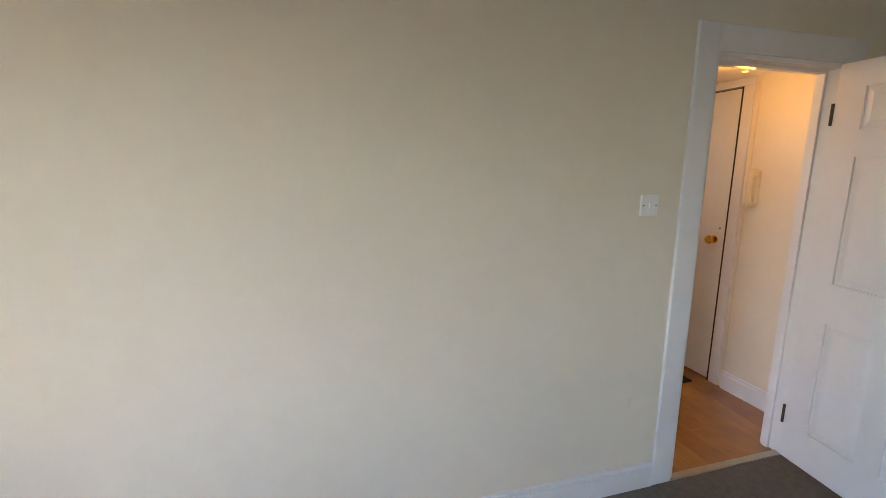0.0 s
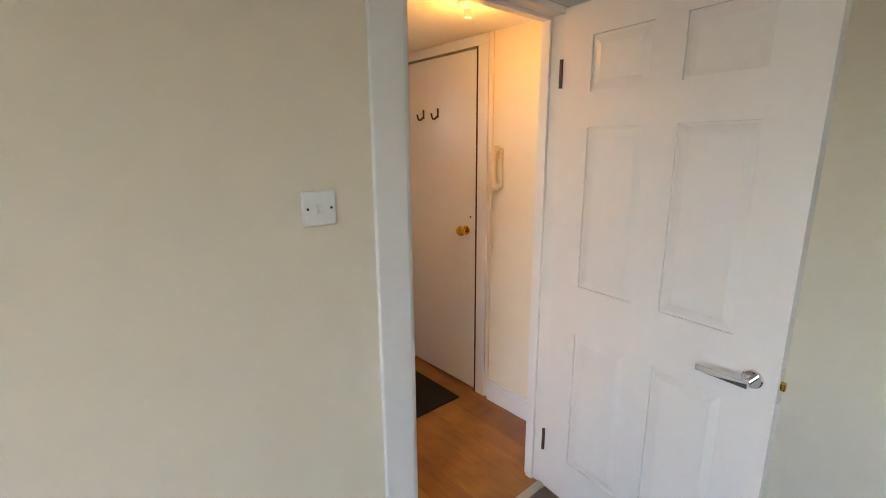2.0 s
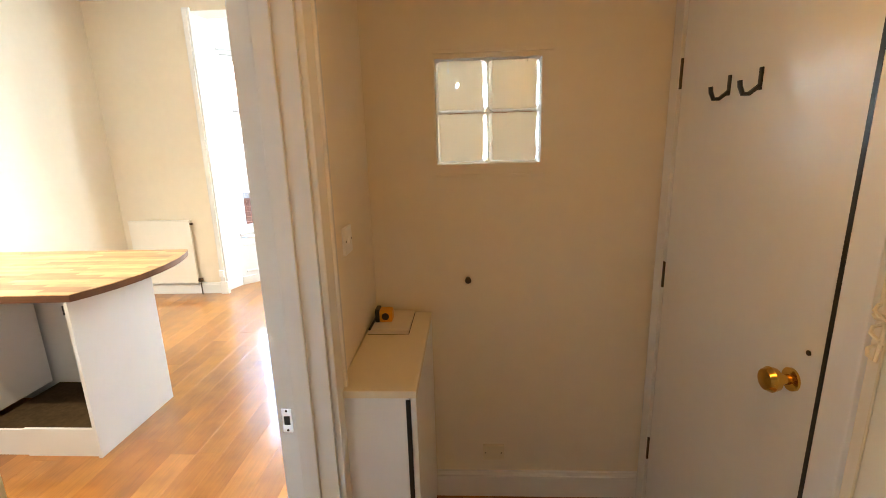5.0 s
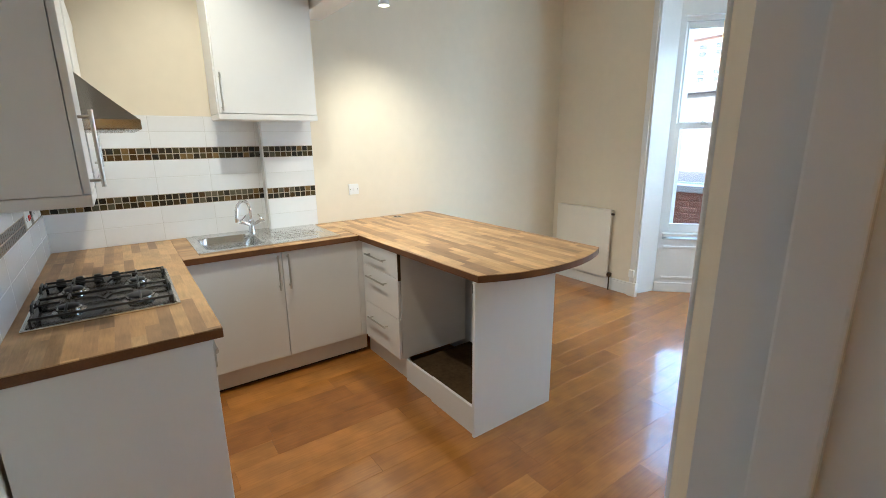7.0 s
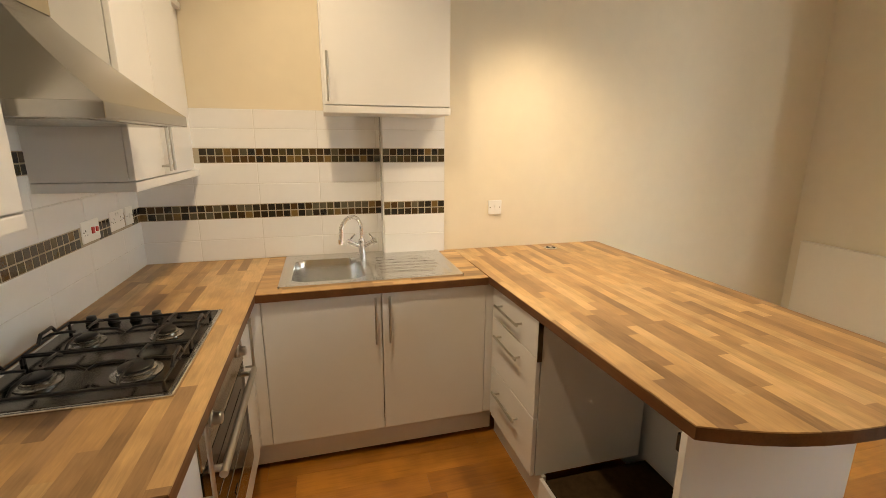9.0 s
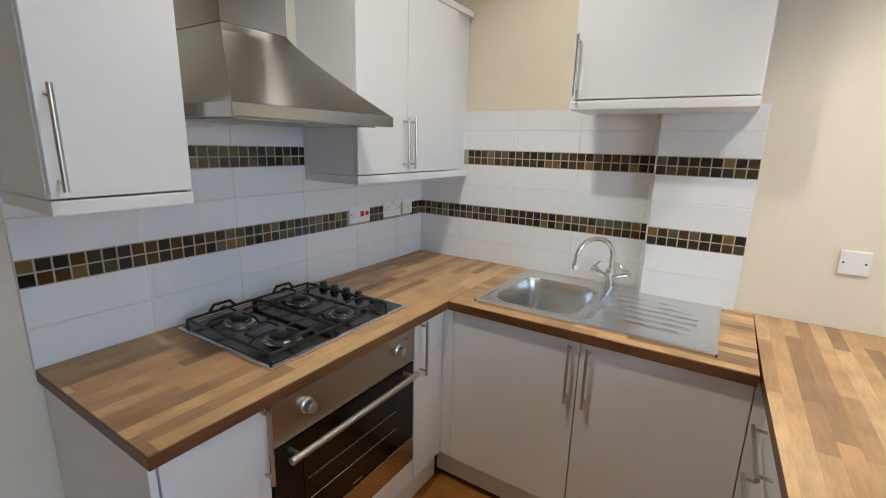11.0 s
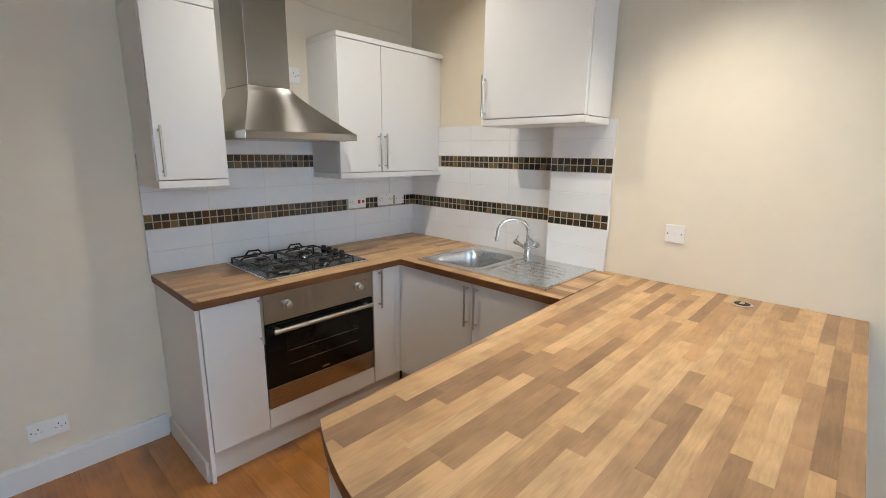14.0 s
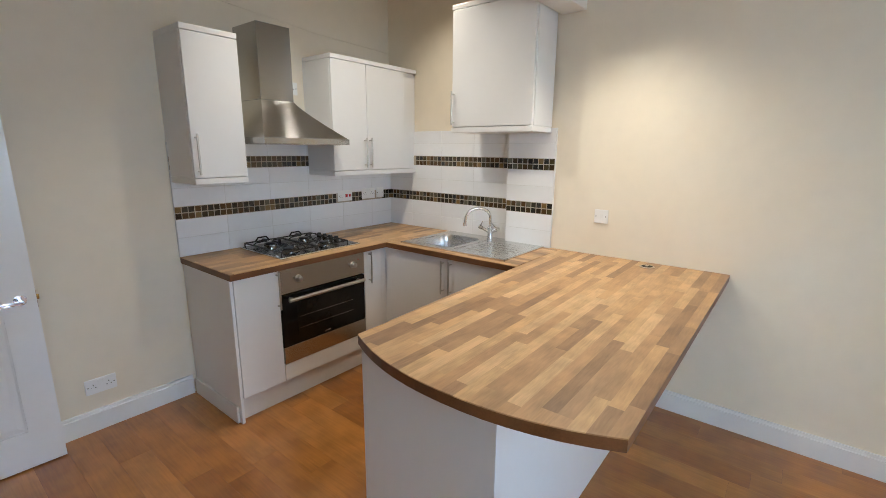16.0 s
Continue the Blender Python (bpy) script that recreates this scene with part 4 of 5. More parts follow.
# cooker hood
hood = thing("cooker_hood", (1.12, 0.24, 1.6), "brushed stainless steel chimney cooker hood", "cooker hood")
X0, X1, YF, Z0 = 0.814, 1.436, 0.498, 1.596
part("lip", boxed(X0, X1, 0.0, YF, Z0, Z0 + 0.036, bevel=0.003), STEEL, hood, "steel front lip")
CX0, CX1, CY = 1.079, 1.306, 0.275
bm = bmesh.new()
prev = None
for i in range(9):
    f = i / 8
    k = 1 - (1 - f) ** 1.18
    z = Z0 + 0.036 + f * 0.235
    x0, x1, yf = X0 + 0.004 + k * (CX0 - X0), X1 - 0.004 - k * (X1 - CX1), YF - 0.004 - k * (YF - CY)
    ring = [bm.verts.new(p) for p in ((x0, 0.0, z), (x1, 0.0, z), (x1, yf, z), (x0, yf, z))]
    if prev:
        for j in range(4):
            bm.faces.new((prev[j], prev[(j + 1) % 4], ring[(j + 1) % 4], ring[j]))
    prev = ring
bm.faces.new(prev)
part("canopy", bm, STEEL, hood, "sloping steel canopy")
part("chimney", boxed(CX0, CX1, 0.0, CY, Z0 + 0.268, 2.306, bevel=0.002), STEEL, hood, "tall steel chimney")
part("filter", boxed(X0 + 0.04, X1 - 0.04, 0.05, YF - 0.05, Z0 - 0.003, Z0 + 0.001), BURNER, hood, "grey mesh filter")

# switches and sockets


def wall_plate(name, label, category, centre, out, w, h, holes=(), rockers=(), material_=None, screws=True):
    """A moulded plate on a wall. out: '+x', '+y' or '-y' etc.; holes and rockers in plate coordinates."""
    material_ = material_ or PLASTIC
    root = thing(name, centre, label, category, "switches and sockets")
    turn = {"+x": 90, "-x": -90, "+y": 180, "-y": 0}[out]
    root.rotation_euler = (0, 0, radians(turn))
    part("plate", boxed(-w / 2, w / 2, -0.010, 0.0, -h / 2, h / 2, bevel=0.003), material_, root, local=True)
    if screws:
        for s in (-1, 1):
            part("screw", lathe(bmesh.new(), [(0.0035, 0), (0.0035, -0.0008)], (s * (w / 2 - 0.012), -0.010, 0), 8, "y"), RUST, root, local=True)
    for x, z in holes:
        bm = bmesh.new()
        box(bm, x - 0.002, x + 0.002, -0.0108, -0.0095, z + 0.006, z + 0.014), box(bm, x - 0.013, x - 0.007, -0.0108, -0.0095, z - 0.008, z - 0.005), box(bm, x + 0.007, x + 0.013, -0.0108, -0.0095, z - 0.008, z - 0.005)
        part("pin_holes", bm, BLACK, root, local=True)
    for x, z, rw, rh, mat in rockers:
        part("rocker", boxed(x - rw / 2, x + rw / 2, -0.0145, -0.009, z - rh / 2, z + rh / 2, bevel=0.001), mat, root, local=True)
    return root


SW = [(0, 0, 0.011, 0.024, PLASTIC)]
wall_plate("light_switch", "white single light switch on the bedroom wall", "light switch", (3.171, -0.11, 1.361), "-y", 0.086, 0.086, (), SW)
wall_plate("fused_switch", "white switch plate on the cream wall above the bar", "light switch", (0.0, 1.957, 1.163), "+x", 0.086, 0.086, (), SW)
wall_plate("double_socket", "white double socket low on the kitchen wall", "socket", (2.25, -0.006, 0.262), "+y", 0.146, 0.086, [(-0.036, 0), (0.036, 0)], [(-0.012, 0.03, 0.008, 0.014, PLASTIC), (0.012, 0.03, 0.008, 0.014, PLASTIC)])
wall_plate("cooker_switch", "white cooker switch plate with red rockers", "socket", (0.475, 0.004, 1.195), "+y", 0.146, 0.086, [(-0.045, -0.005)], [(0.012, 0, 0.020, 0.026, RED), (0.046, 0, 0.016, 0.020, RED)])
wall_plate("double_socket", "white double socket in the mosaic band", "socket", (0.222, 0.004, 1.197), "+y", 0.146, 0.086, [(-0.036, 0), (0.036, 0)], [(-0.012, 0.03, 0.008, 0.014, PLASTIC), (0.012, 0.03, 0.008, 0.014, PLASTIC)])
wall_plate("fused_switch", "small white fused switch beside the corner", "light switch", (0.085, 0.004, 1.197), "+y", 0.086, 0.086, (), SW)
wall_plate("hood_socket", "white socket plate beside the hood chimney", "socket", (0.905, -0.006, 1.985), "+y", 0.086, 0.086, [(0, 0)])
wall_plate("light_switch", "white light switch on the hall wall", "light switch", (3.39, 1.14, 1.285), "+x", 0.086, 0.086, (), SW)
wall_plate("hall_socket", "blank ivory plate low on the hall wall", "socket", (3.875, 1.53, 0.222), "-y", 0.095, 0.075, (), (), IVORY)

setting("trim_scuff", boxed(3.161, 3.170, -0.1108, -0.1098, 0.442, 0.476), PAPER, "small grey scuff on the bedroom wall", "mark")
lead = thing("wall_cable", (0.9, 0.0, 2.42), "thin painted-over cable along the kitchen wall", "cable")
part("lead", tube(bmesh.new(), [(2.2, -0.003, 2.485), (1.34, -0.003, 2.447), (0.67, -0.003, 2.392), (-0.06, -0.003, 2.372)], 0.004, 8), CREAM, lead, smooth=True)

# lamps
def spotlight_bar(spots, z, label):
    xs, y = [p[0] for p in spots], sum(p[1] for p in spots) / len(spots)
    root = thing("spotlight_bar", (sum(xs) / len(xs), y, z + 0.155), label, "ceiling light", "spotlight bars")
    part("bar", boxed(min(xs) - 0.1, max(xs) + 0.1, y - 0.02, y + 0.02, z + 0.155, min(z + 0.180, TOP - 0.002), bevel=0.004), GLOSS, root)
    for x in sorted({min(xs), max(xs)}):
        part("stem", rod(bmesh.new(), (x, y, min(z + 0.17, TOP - 0.01)), (x, y, TOP), 0.008), GLOSS, root)
    for x in xs:
        s = part("spotlight", lathe(bmesh.new(), [(0.018, 0.16), (0.030, 0.13), (0.034, 0.04), (0.040, 0.0), (0.036, 0.0), (0.030, 0.03), (0.004, 0.032)], (x, y, z), 20), GLOSS, root, "white conical spotlight", smooth=True)
        part("bulb", lathe(bmesh.new(), [(0.036, 0.0), (0.034, -0.004), (0.005, -0.008)], (x, y, z + 0.007), 20), BULB, s, "glowing lamp face", smooth=True)


spotlight_bar(SPOTS, 2.445, "white ceiling bar with two lit spotlights")
for spot in COOK_SPOTS:
    spotlight_bar([spot], 2.865, "single white spotlight lighting the worktops")
pendant = thing("pendant_light", (2.22, 3.45, 2.12), "lit cream drum pendant lampshade", "ceiling light")
bm = bmesh.new()
ringa = [(0.150, 2.115), (0.140, 2.40), (0.137, 2.40), (0.147, 2.115)]
prev = None
for k in range(37):
    a = k / 36 * 6.28318
    ring = [bm.verts.new((2.22 + r * math.cos(a), 3.45 + r * math.sin(a), z)) for r, z in ringa]
    if prev:
        for j in range(4):
            bm.faces.new((prev[j], prev[(j + 1) % 4], ring[(j + 1) % 4], ring[j]))
    prev = ring
part("shade", bm, SHADE, pendant, "glowing cream fabric shade", smooth=True)
part("cord", rod(bmesh.new(), (2.22, 3.45, 2.30), (2.22, 3.45, TOP), 0.003, 8), PLASTIC, pendant)
part("rose", lathe(bmesh.new(), [(0.045, 0), (0.045, -0.012), (0.02, -0.03)], (2.22, 3.45, TOP), 20), PLASTIC, pendant)

# radiator
rad = thing("radiator", (0.45, 4.40, 0.13), "cream panel radiator under the wall beside the bay", "radiator")
bm = boxed(0.108, 0.790, 4.385, 4.402, 0.135, 0.835, bevel=0.006)
part("panel", bm, RADIATOR, rad)
part("convector", boxed(0.125, 0.775, 4.402, 4.432, 0.16, 0.82), RADIATOR, rad)
part("top_grille", boxed(0.106, 0.792, 4.380, 4.434, 0.832, 0.842, bevel=0.002), RADIATOR, rad)
for z in (0.165, 0.80):
    part("end_cap", rod(bmesh.new(), (0.79, 4.400, z), (0.815, 4.400, z), 0.012, 10), RUST, rad)
bm = rod(bmesh.new(), (0.812, 4.400, 0.165), (0.812, 4.400, 0.0), 0.007, 10)
box(bm, 0.795, 0.832, 4.382, 4.418, 0.148, 0.19, bevel=0.006)
part("valve", bm, RUST, rad, "tarnished radiator valve and pipe")
phone_box = thing("bay_socket", (1.02, 4.40, 0.21), "small white junction box on the bay architrave", "socket")
part("box", boxed(1.035, 1.085, 4.388, 4.412, 0.20, 0.275, bevel=0.004), PLASTIC, phone_box)

# ---------------------------------------------------------------- hall
# glass block window
gb = thing("window_1", (3.857, 1.59, 1.49), "small window of four wavy glass blocks", "window", kind="structure")
for i in range(2):
    for j in range(2):
        x0, z0 = 3.666 + i * 0.194, 1.498 + j * 0.187
        bm = boxed(x0, x0 + 0.1915, 1.545, 1.625, z0, z0 + 0.1845, bevel=0.026, seg=5)
        o = part("glass_block", bm, BLOCK, gb, smooth=True)
        o.visible_shadow = False
bm = boxed(3.8578, 3.8594, 1.575, 1.600, 1.494, 1.870)
box(bm, 3.662, 3.8572, 1.560, 1.610, 1.6828, 1.6846), box(bm, 3.860, 4.053, 1.560, 1.610, 1.6828, 1.6846)
part("joint", bm, MORTAR, gb)
bm = bmesh.new()
box(bm, 3.655, 4.095, 1.515, 1.53, 1.888, 1.902, bevel=0.003), box(bm, 3.643, 4.099, 1.522, 1.53, 1.440, 1.452, bevel=0.002)
setting("trim_glass_block", bm, CREAM, "thin cream strips above and below the glass blocks", "trim")
knob = thing("wall_hook", (3.774, 1.52, 1.03), "small brown wooden peg on the hall wall", "peg")
part("peg", lathe(bmesh.new(), [(0.011, 0.0), (0.008, -0.012), (0.013, -0.022), (0.006, -0.027)], (3.774, 1.53, 1.03), 14, "y"), RUST, knob, smooth=True)

shoe = thing("hall_cabinet", (3.51, 1.21, 0), "narrow white hall cabinet against the wall", "cabinet")
part("body", boxed(3.396, 3.600, 0.912, 1.511, 0.0, 0.872), UNIT, shoe)
part("top", boxed(3.394, 3.622, 0.905, 1.511, 0.874, 0.897, bevel=0.002), IVORY, shoe, "cream-coloured top board")
part("door", boxed(3.603, 3.620, 0.914, 1.509, 0.03, 0.870, bevel=0.002), UNIT, shoe)
part("door_gap", boxed(3.590, 3.6035, 0.909, 0.913, 0.02, 0.866), BLACK, shoe)
pad = thing("notepad", (3.48, 1.39, 0.897), "pinkish paper pad lying on the hall cabinet", "notepad")
part("page_block", boxed(3.404, 3.553, 1.290, 1.498, 0.898, 0.910, bevel=0.001), PAPER, pad)
part("cover", boxed(3.402, 3.555, 1.288, 1.500, 0.8972, 0.8982), RUST, pad)
tape = thing("tape_measure", (3.45, 1.39, 0.91), "yellow and black tape measure on the pad", "tape measure")
part("case", boxed(3.428, 3.482, 1.368, 1.416, 0.911, 0.958, bevel=0.009, seg=3), YELLOW, tape, smooth=True)
part("grip", boxed(3.416, 3.434, 1.364, 1.420, 0.911, 0.963, bevel=0.006), BLACK, tape, "black rubber grip")
part("label", lathe(bmesh.new(), [(0.014, 0), (0.014, -0.002)], (3.456, 1.368, 0.935), 16, "y"), BLACK, tape)
pen = thing("pen", (3.41, 1.36, 0.911), "black pen lying beside the tape measure", "pen")
part("barrel", rod(bmesh.new(), (3.409, 1.295, 0.9150), (3.412, 1.440, 0.9150), 0.0048, 10), BLACK, pen, smooth=True)

mat_ = thing("door_mat", (4.17, 0.98, 0), "dark rectangular coir mat before the entrance door", "door mat")
part("mat_top", boxed(3.968, 4.378, 0.672, 1.262, 0.0005, 0.012, bevel=0.003), MATTING, mat_)
ic = thing("intercom_handset", (4.50, 0.50, 1.4), "ivory entry-phone handset hanging on the hall wall", "intercom")
part("base", boxed(4.486, 4.515, 0.470, 0.545, 1.290, 1.500, bevel=0.008, seg=3), IVORY, ic, smooth=True)
bm = tube(bmesh.new(), [(4.458 - 0.006 * math.sin(math.pi * k / 10), 0.490, 1.292 + 0.0205 * k) for k in range(11)], 0.0185, 14)
for z in (1.298, 1.488):
    lathe(bm, [(0.020, 0.0), (0.024, 0.010), (0.024, 0.026), (0.018, 0.034)], (4.455, 0.490, z), 16, "x")
part("handset", bm, IVORY, ic, "bowed ivory receiver", smooth=True)
part("cradle", boxed(4.470, 4.488, 0.478, 0.502, 1.44, 1.466, bevel=0.003), IVORY, ic)
pts = [(4.47 + 0.008 * math.cos(i * 1.3), 0.53 + 0.01 * math.sin(i * 1.3), 1.29 - 0.008 * i * (1 if i < 14 else 0.2)) for i in range(20)]
part("cord", tube(bmesh.new(), pts, 0.0035, 6), IVORY, ic, "curly ivory cord", smooth=True)
cable = thing("wall_cable", (4.507, 0.555, 1.5), "painted cable trunking running up the hall wall", "cable")
part("trunking", boxed(4.504, 4.515, 0.548, 0.566, 1.50, LOW, bevel=0.002), CREAM, cable)
part("lead", rod(bmesh.new(), (4.511, 0.555, 1.30), (4.511, 0.555, 0.13), 0.0025, 6), IVORY, cable)
hl = thing("hall_ceiling_light", (4.08, 0.30, LOW), "bare bulb holder on the hall ceiling", "ceiling light")
part("rose", lathe(bmesh.new(), [(0.045, 0), (0.045, -0.012), (0.018, -0.03), (0.016, -0.06)], (4.08, 0.30, LOW), 18), PLASTIC, hl)

# ---------------------------------------------------------------- outside
setting("ground_lightwell", boxed(-8, 12, 5.30, 7.25, -0.75, -0.70), PAVING, "grey paved light well before the bay", "ground")
setting("ground", boxed(-400, 400, 7.42, 800, 0.50, 0.60), PAVING, "grey paved ground outside", "ground")
setting("road", boxed(-200, 200, 10.6, 13.6, 0.602, 0.606), ASPHALT, "asphalt street", "road")
setting("ground_lawn", boxed(-9, 3, 7.6, 9.2, 0.602, 0.72), GRASS, "strip of lawn behind the retaining wall", "lawn")
fw = thing("garden_wall", (0.0, 7.3, -0.7), "brick retaining wall with pale coping", "wall")
part("brickwork", boxed(-6, 8, 7.2, 7.42, -0.70, 0.76), MORTARED, fw)
part("coping", boxed(-6, 8, 7.14, 7.47, 0.76, 0.86, bevel=0.012), STONE, fw, "pale coping stones")
for k in range(14):
    for r in range(9):
        part("brick", boxed(-2.0 + k * 0.235 + (r % 2) * 0.117, -2.0 + k * 0.235 + (r % 2) * 0.117 + 0.215, 7.190, 7.203, -0.06 + r * 0.088, 0.005 + r * 0.088, bevel=0.004, seg=1), MORTARED, fw)


def hedge_bush(x0, x1, y0, y1, top, seed):
    root = thing("hedge", ((x0 + x1) / 2, (y0 + y1) / 2, 0.6), "loose clipped green hedge beyond the retaining wall", "hedge", "hedges")
    r2, bm = random.Random(seed), bmesh.new()
    for i in range(2200):
        c = Vector((r2.uniform(x0, x1), r2.uniform(y0, y1), 0.6 + r2.random() ** 0.7 * (top - 0.6) * r2.uniform(0.85, 1.05)))
        d = Vector((r2.gauss(0, 1), r2.gauss(0, 1), r2.gauss(0, 1))).normalized()
        u = d.orthogonal().normalized() * 0.055
        v = d.cross(u)
        bm.faces.new([bm.verts.new(c + u), bm.verts.new(c + v * 0.6), bm.verts.new(c - u), bm.verts.new(c - v * 0.6)])
    tagged(part("leaves", bm, LEAF, root), kind="stuff")
    part("stems", boxed(x0 + 0.15, x1 - 0.15, y0 + 0.2, y1 - 0.2, 0.6, top - 0.35, bevel=0.08), LEAF, root)


hedge_bush(-0.55, 1.6, 9.3, 10.2, 1.72, 3)
hedge_bush(-4.6, -1.7, 9.3, 10.2, 1.55, 4)
low = thing("garage", (-3.0, 15.5, 0.6), "low pale garage with a dark flat roof", "building")
part("wall", boxed(-9.0, 2.0, 14.0, 18.0, 0.6, 2.75), PALE, low)
part("roof", boxed(-9.2, 2.2, 13.8, 18.2, 2.75, 2.98, bevel=0.02), SLATE, low, "dark flat roof edge")


def parked_car(base):
    root = thing("parked_car", base, "white hatchback parked along the street", "car")
    x, y, z = base
    prof = [(-2.0, 0.35), (-1.98, 0.75), (-1.75, 0.92), (-1.15, 0.98), (-0.55, 1.42), (0.75, 1.46), (1.55, 1.02), (1.98, 0.95), (2.05, 0.55), (2.0, 0.35)]
    bm = bmesh.new()
    rows = []
    for s, dy in ((-0.86, 0), (0.86, 0)):
        rows.append([bm.verts.new((x + px, y + s * (0.88 if pz > 1.1 else 1.0), z + pz)) for px, pz in prof])
    n = len(prof)
    for i in range(n):
        j = (i + 1) % n
        bm.faces.new((rows[0][i], rows[0][j], rows[1][j], rows[1][i]))
    bm.faces.new(list(reversed(rows[0]))), bm.faces.new(rows[1])
    bmesh.ops.bevel(bm, geom=bm.edges[:], offset=0.05, segments=2, affect="EDGES")
    part("body", bm, CARPAINT, root, smooth=True)
    for s in (-1, 1):
        for xa, xb in ((-0.80, 0.0), (0.05, 0.95)):
            pts = [(xa - 0.10 if xa < -0.5 else xa, 1.0), (xb + (0.35 if xb > 0.5 else 0), 1.0), (xb, 1.36), (xa + 0.25 if xa < -0.5 else xa, 1.36)]
            bm = bmesh.new()
            bm.faces.new([bm.verts.new((x + px, y + s * (0.875 if pz < 1.1 else 0.775), z + pz)) for px, pz in pts])
            bmesh.ops.solidify(bm, geom=bm.faces[:], thickness=0.02)
            part("side_window", bm, CARGLASS, root)
        for wx in (-1.28, 1.3):
            w = part("wheel", lathe(bmesh.new(), [(0.20, -0.1), (0.31, -0.1), (0.31, 0.1), (0.20, 0.1)], (x + wx, y + s * 0.80, z + 0.31), 24, "y"), TYRE, root)
            part("rim", lathe(bmesh.new(), [(0.19, -0.102), (0.19, 0.102)], (x + wx, y + s * 0.80, z + 0.31), 18, "y"), BURNER, w)


parked_car((-4.9, 11.5, 0.606))


def apartment_block(x, n, mat, label):
    """A long four-storey block far beyond the garages, n windows wide."""
    w, y = n * 1.9 + 0.8, 60.0
    root = thing("apartment_building", (x + w / 2, y + 5, 0.6), label, "building", "buildings opposite")
    part("wall", boxed(x, x + w, y, y + 11.0, 0.6, 13.2), mat, root)
    bm = bmesh.new()
    a = [bm.verts.new(p) for p in ((x - 0.3, y - 0.5, 13.2), (x + w + 0.3, y - 0.5, 13.2), (x + w + 0.3, y + 5.5, 15.6), (x - 0.3, y + 5.5, 15.6), (x + w + 0.3, y + 11.5, 13.2), (x - 0.3, y + 11.5, 13.2))]
    for f in ((0, 1, 2, 3), (3, 2, 4, 5), (0, 3, 5), (1, 4, 2), (0, 5, 4, 1)):
        bm.faces.new([a[i] for i in f])
    roof = part("roof", bm, STONE, root, "pale grey roof")
    part("gutter", boxed(x - 0.3, x + w + 0.3, y - 0.62, y - 0.48, 13.05, 13.25, bevel=0.03), SLATE, roof)
    for z in (2.2, 5.1, 8.0, 10.9):
        for i in range(n):
            wx = x + 1.35 + 1.9 * i
            win = part("window", boxed(wx - 0.45, wx + 0.45, y - 0.05, y + 0.02, z, z + 1.5), CARGLASS, root)
            bm = boxed(wx - 0.55, wx + 0.55, y - 0.12, y - 0.03, z - 0.12, z)
            box(bm, wx - 0.45, wx + 0.45, y - 0.09, y - 0.045, z + 0.72, z + 0.80)
            part("frame", bm, GLOSS, win)


apartment_block(-34.2, 12, RENDERED, "pale pink rendered apartment building beyond the garages")
apartment_block(-10.4, 12, PALE, "pale rendered apartment building beyond the garages")
# the house's own front, so that the bay stands in a wall
bm = bmesh.new()
box(bm, -6, -0.30, 4.55, 4.75, -0.7, 6.5), box(bm, 4.90, 10, 4.55, 4.75, -0.7, 6.5), box(bm, -0.30, 4.90, 4.72, 4.90, TOP + 0.13, 6.5)
setting("wall_house_front", bm, MORTARED, "brick front of the house outside", "wall")
setting("roof_bay", boxed(0.9, 3.6, 4.72, 5.75, TOP + 0.12, TOP + 0.2), SLATE, "slate bay roof", "roof")

# ---------------------------------------------------------------- tiles
TILE_ROWS = [(0.912, 1.026), (1.029, 1.139), (1.220, 1.328), (1.331, 1.438), (1.519, 1.617), (1.620, 1.716)]
BANDS = [1.142, 1.441]
tile_mesh = {}


def tile_piece(w, h, t, key, mat, bevel):
    if key not in tile_mesh:
        bm = boxed(-w / 2, w / 2, -t, 0, -h / 2, h / 2, bevel=bevel, seg=1)
        me = bpy.data.meshes.new("tile")
        bm.to_mesh(me), bm.free()
        me.materials.append(mat)
        tile_mesh[key] = me
    return tile_mesh[key]


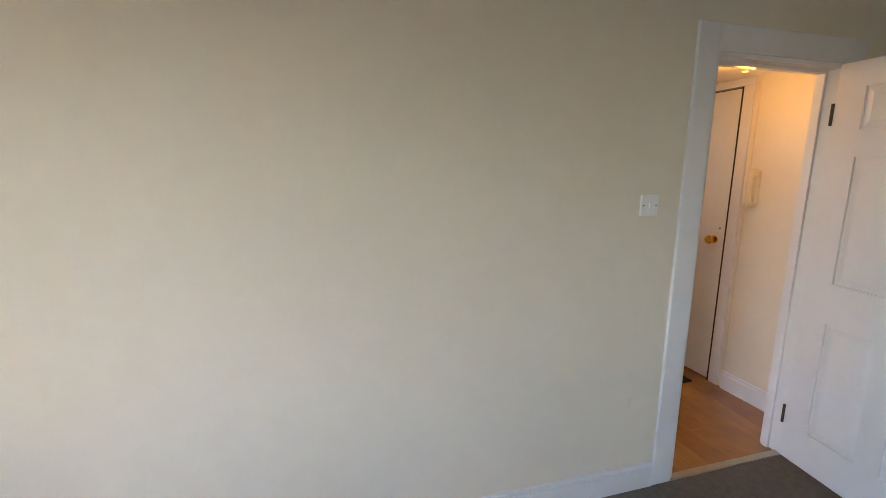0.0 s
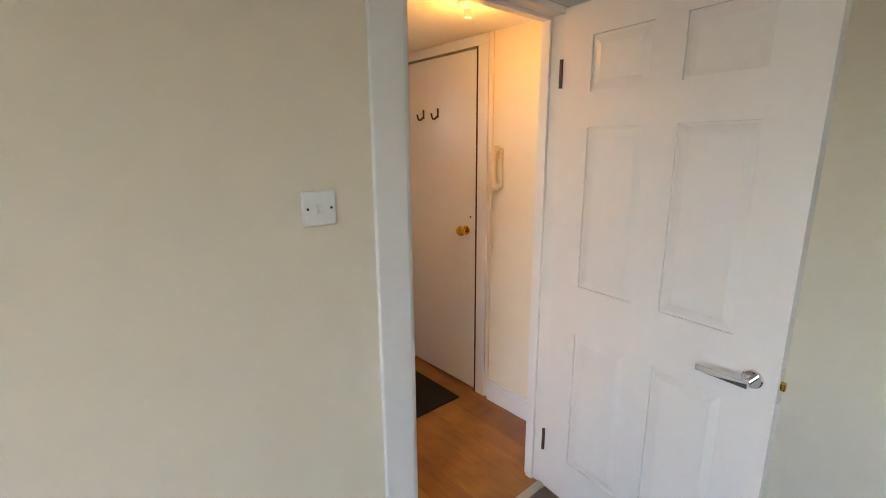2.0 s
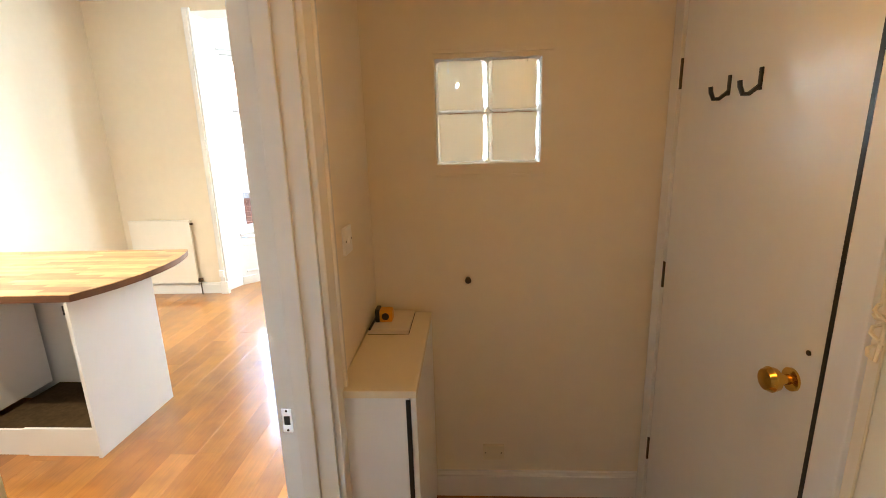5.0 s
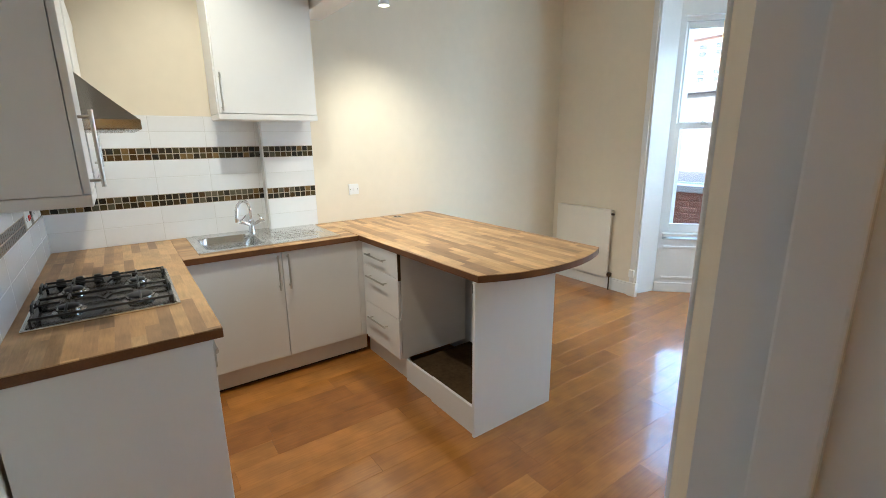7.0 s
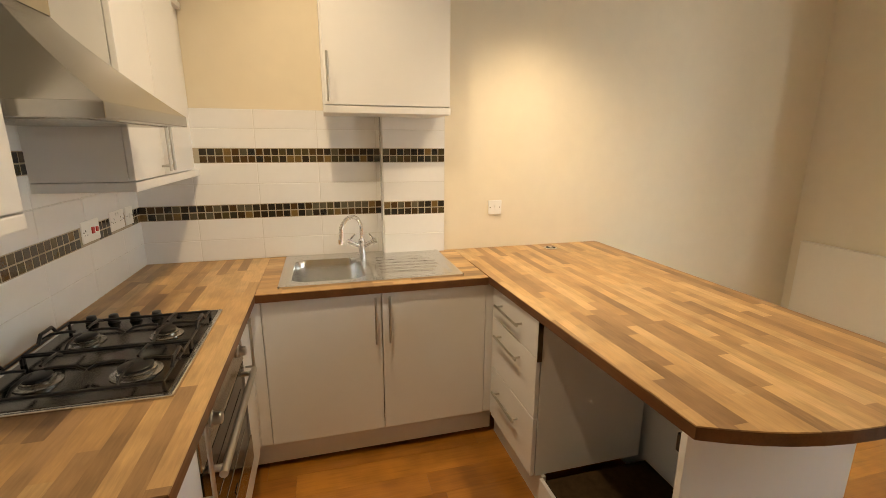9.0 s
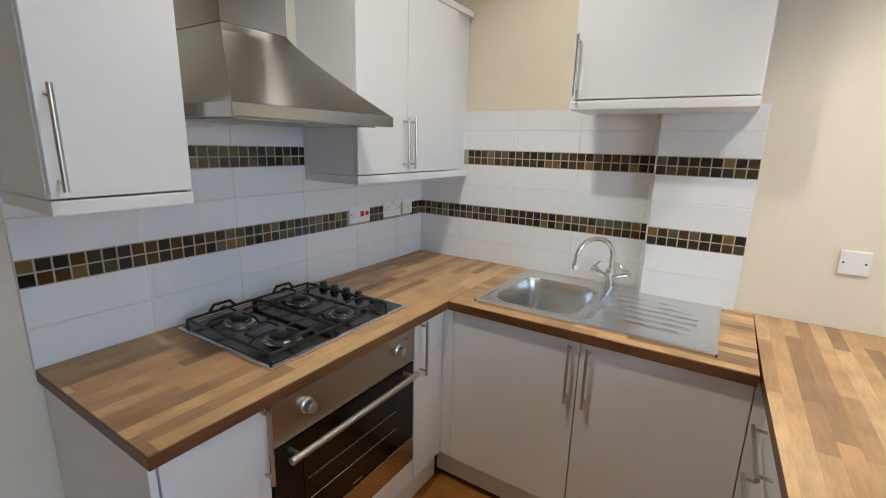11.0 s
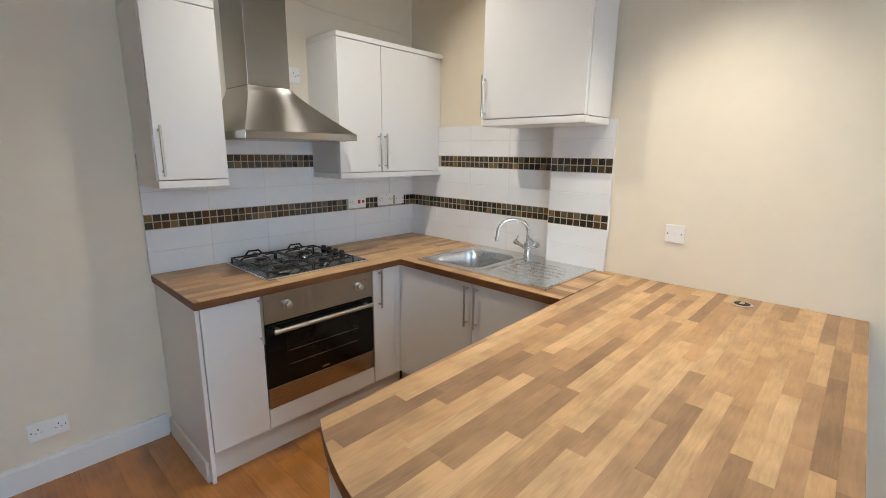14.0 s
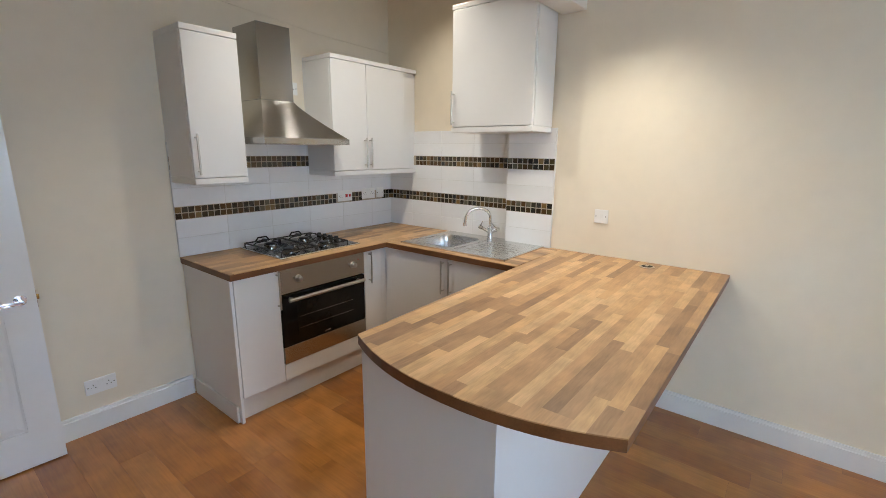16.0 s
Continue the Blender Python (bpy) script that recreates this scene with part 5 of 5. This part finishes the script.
def splashback(label, axis, plane, u0, u1, skip, joints, z_top):
    """Tiles on a wall face. axis 'y': the wall runs along x and faces +y; 'x': it runs along y and faces +x."""
    root = thing("splashback", ((u0 + u1) / 2, plane, 0.912) if axis == "y" else (plane, (u0 + u1) / 2, 0.912), label, "tiling", kind="structure")
    t = 0.006
    dims = (u0, u1, plane - 0.0065, plane + 0.0046) if axis == "y" else (plane - 0.0065, plane + 0.0046, u0, u1)
    part("grout_bed", boxed(*dims, 0.911, z_top), GROUT, root, "pale grout")
    bm = bmesh.new()
    for z in BANDS:
        d = (u0 + 0.001, u1 - 0.001, plane + 0.0040, plane + 0.0053) if axis == "y" else (plane + 0.0040, plane + 0.0053, u0 + 0.001, u1 - 0.001)
        box(bm, *d, z - 0.001, z + 0.077)
    part("band_grout", bm, SANDGROUT, root, "sand-coloured mosaic grout")
    base = base_of(root)
    rot = radians(180 if axis == "y" else 90)
    edges = sorted({u0, u1, *[j for j in joints if u0 < j < u1]})

    def lay(name, mesh, u, z):
        ob = new(name, mesh)
        ob.parent = root
        p = Vector((u, plane, z)) if axis == "y" else Vector((plane, u, z))
        ob.location, ob.rotation_euler = p - base, (0, 0, rot)
        return ob
    for a, b in zip(edges, edges[1:]):
        for z0, z1 in TILE_ROWS:
            if z0 >= z_top or any(sa <= (a + b) / 2 <= sb and z0 > sz for sa, sb, sz in skip):
                continue
            w, h = b - a - 0.003, z1 - z0
            lay("tile", tile_piece(w, h, t, (round(w, 4), round(h, 4)), TILE, 0.0012), (a + b) / 2, (z0 + z1) / 2)
    n = int((u1 - u0) / 0.0385)
    pitch = (u1 - u0) / n
    for bz in BANDS:
        for i in range(n):
            u = u0 + (i + 0.5) * pitch
            if any(sa <= u <= sb and bz > sz for sa, sb, sz in skip):
                continue
            if axis == "y" and bz < 1.2 and (0.395 < u < 0.555 or 0.040 < u < 0.302):
                continue
            for j in range(2):
                lay("mosaic_tile", tile_piece(pitch - 0.0025, 0.0358, t, ("m", round(pitch, 4)), MOSAIC, 0.002), u, bz + 0.0185 + j * 0.0385)
    return root


splashback("white tiles with two mosaic bands behind the hob", "y", 0.004, -0.060, 1.767, [(1.44, 1.80, 1.37), (-0.1, 0.80, 1.37)], [0.18, 0.498, 0.818, 1.135, 1.455], 1.60)
splashback("white tiles with two mosaic bands behind the sink", "x", -0.058, 0.004, 1.268, [(0.0, 0.305, 1.37)], [0.28, 0.60, 0.92, 1.24], 1.718)
boxing = thing("splashback", (0.01, 1.45, 0.912), "tiled boxing with mosaic bands beside the sink", "tiling", kind="structure")
part("core", boxed(-0.056, 0.012, 1.2705, 1.625, 0.911, 1.716), GROUT, boxing)
splashback("white tiles with mosaic bands on the pipe boxing", "x", 0.020, 1.2685, 1.628, [], [], 1.716)
part("side_tile", boxed(-0.056, 0.018, 1.262, 1.2685, 0.912, 1.712), TILE, boxing)

# ---------------------------------------------------------------- worktop staves
for poly, axis, parent in STAVES:
    xs, ys = [p[0] for p in poly], [p[1] for p in poly]
    cx, cy = (min(xs) + max(xs)) / 2, (min(ys) + max(ys)) / 2
    loc = [((x - cx), (y - cy)) if axis == "x" else ((y - cy), -(x - cx)) for x, y in poly]
    me = bpy.data.meshes.new("stave")
    n = len(loc)
    verts = [(x, y, -0.004) for x, y in loc] + [(x, y, 0.0) for x, y in loc]
    me.from_pydata(verts, [], [list(range(n, 2 * n))] + [[i, (i + 1) % n, n + (i + 1) % n, n + i] for i in range(n)])
    me.materials.append(STAVE)
    ob = new("stave", me)
    ob.parent = parent
    ob.location = Vector((cx, cy, H)) - base_of(parent)
    ob.rotation_euler = (0, 0, 0 if axis == "x" else radians(90))

# ---------------------------------------------------------------- floor boards
boards = thing("floor", (2.0, 2.5, 0), "glossy varnished oak board floor", "floor", kind="structure")
rb = random.Random(11)
W, plank_mesh = 0.135, {}
for area, (x0, x1, y0, y1) in (("room", (-0.07, 3.30, -0.004, 5.32)), ("hall", (3.30, 4.60, -0.10, 5.32))):
    n = int((x1 - x0) / W)
    pitch = (x1 - x0) / n
    for i in range(n):
        y = y0 - rb.uniform(0, 1.0)
        while y < y1:
            e = y + rb.choice((0.9, 1.05, 1.2, 1.35))
            a, b = max(y, y0), min(e, y1)
            if b - a > 0.03:
                key = (area, round(b - a, 3))
                if key not in plank_mesh:
                    bm = boxed(-(b - a) / 2 + 0.0003, (b - a) / 2 - 0.0003, -pitch / 2 + 0.0003, pitch / 2 - 0.0003, -0.013, 0.0, bevel=0.0003, seg=1)
                    me = bpy.data.meshes.new("floor_board")
                    bm.to_mesh(me), bm.free()
                    me.materials.append(PLANK)
                    plank_mesh[key] = me
                ob = new("floor_board", plank_mesh[key])
                ob.parent = boards
                ob.location = Vector((x0 + (i + 0.5) * pitch, (a + b) / 2, 0)) - base_of(boards)
                ob.rotation_euler = (0, 0, radians(90))
            y = e
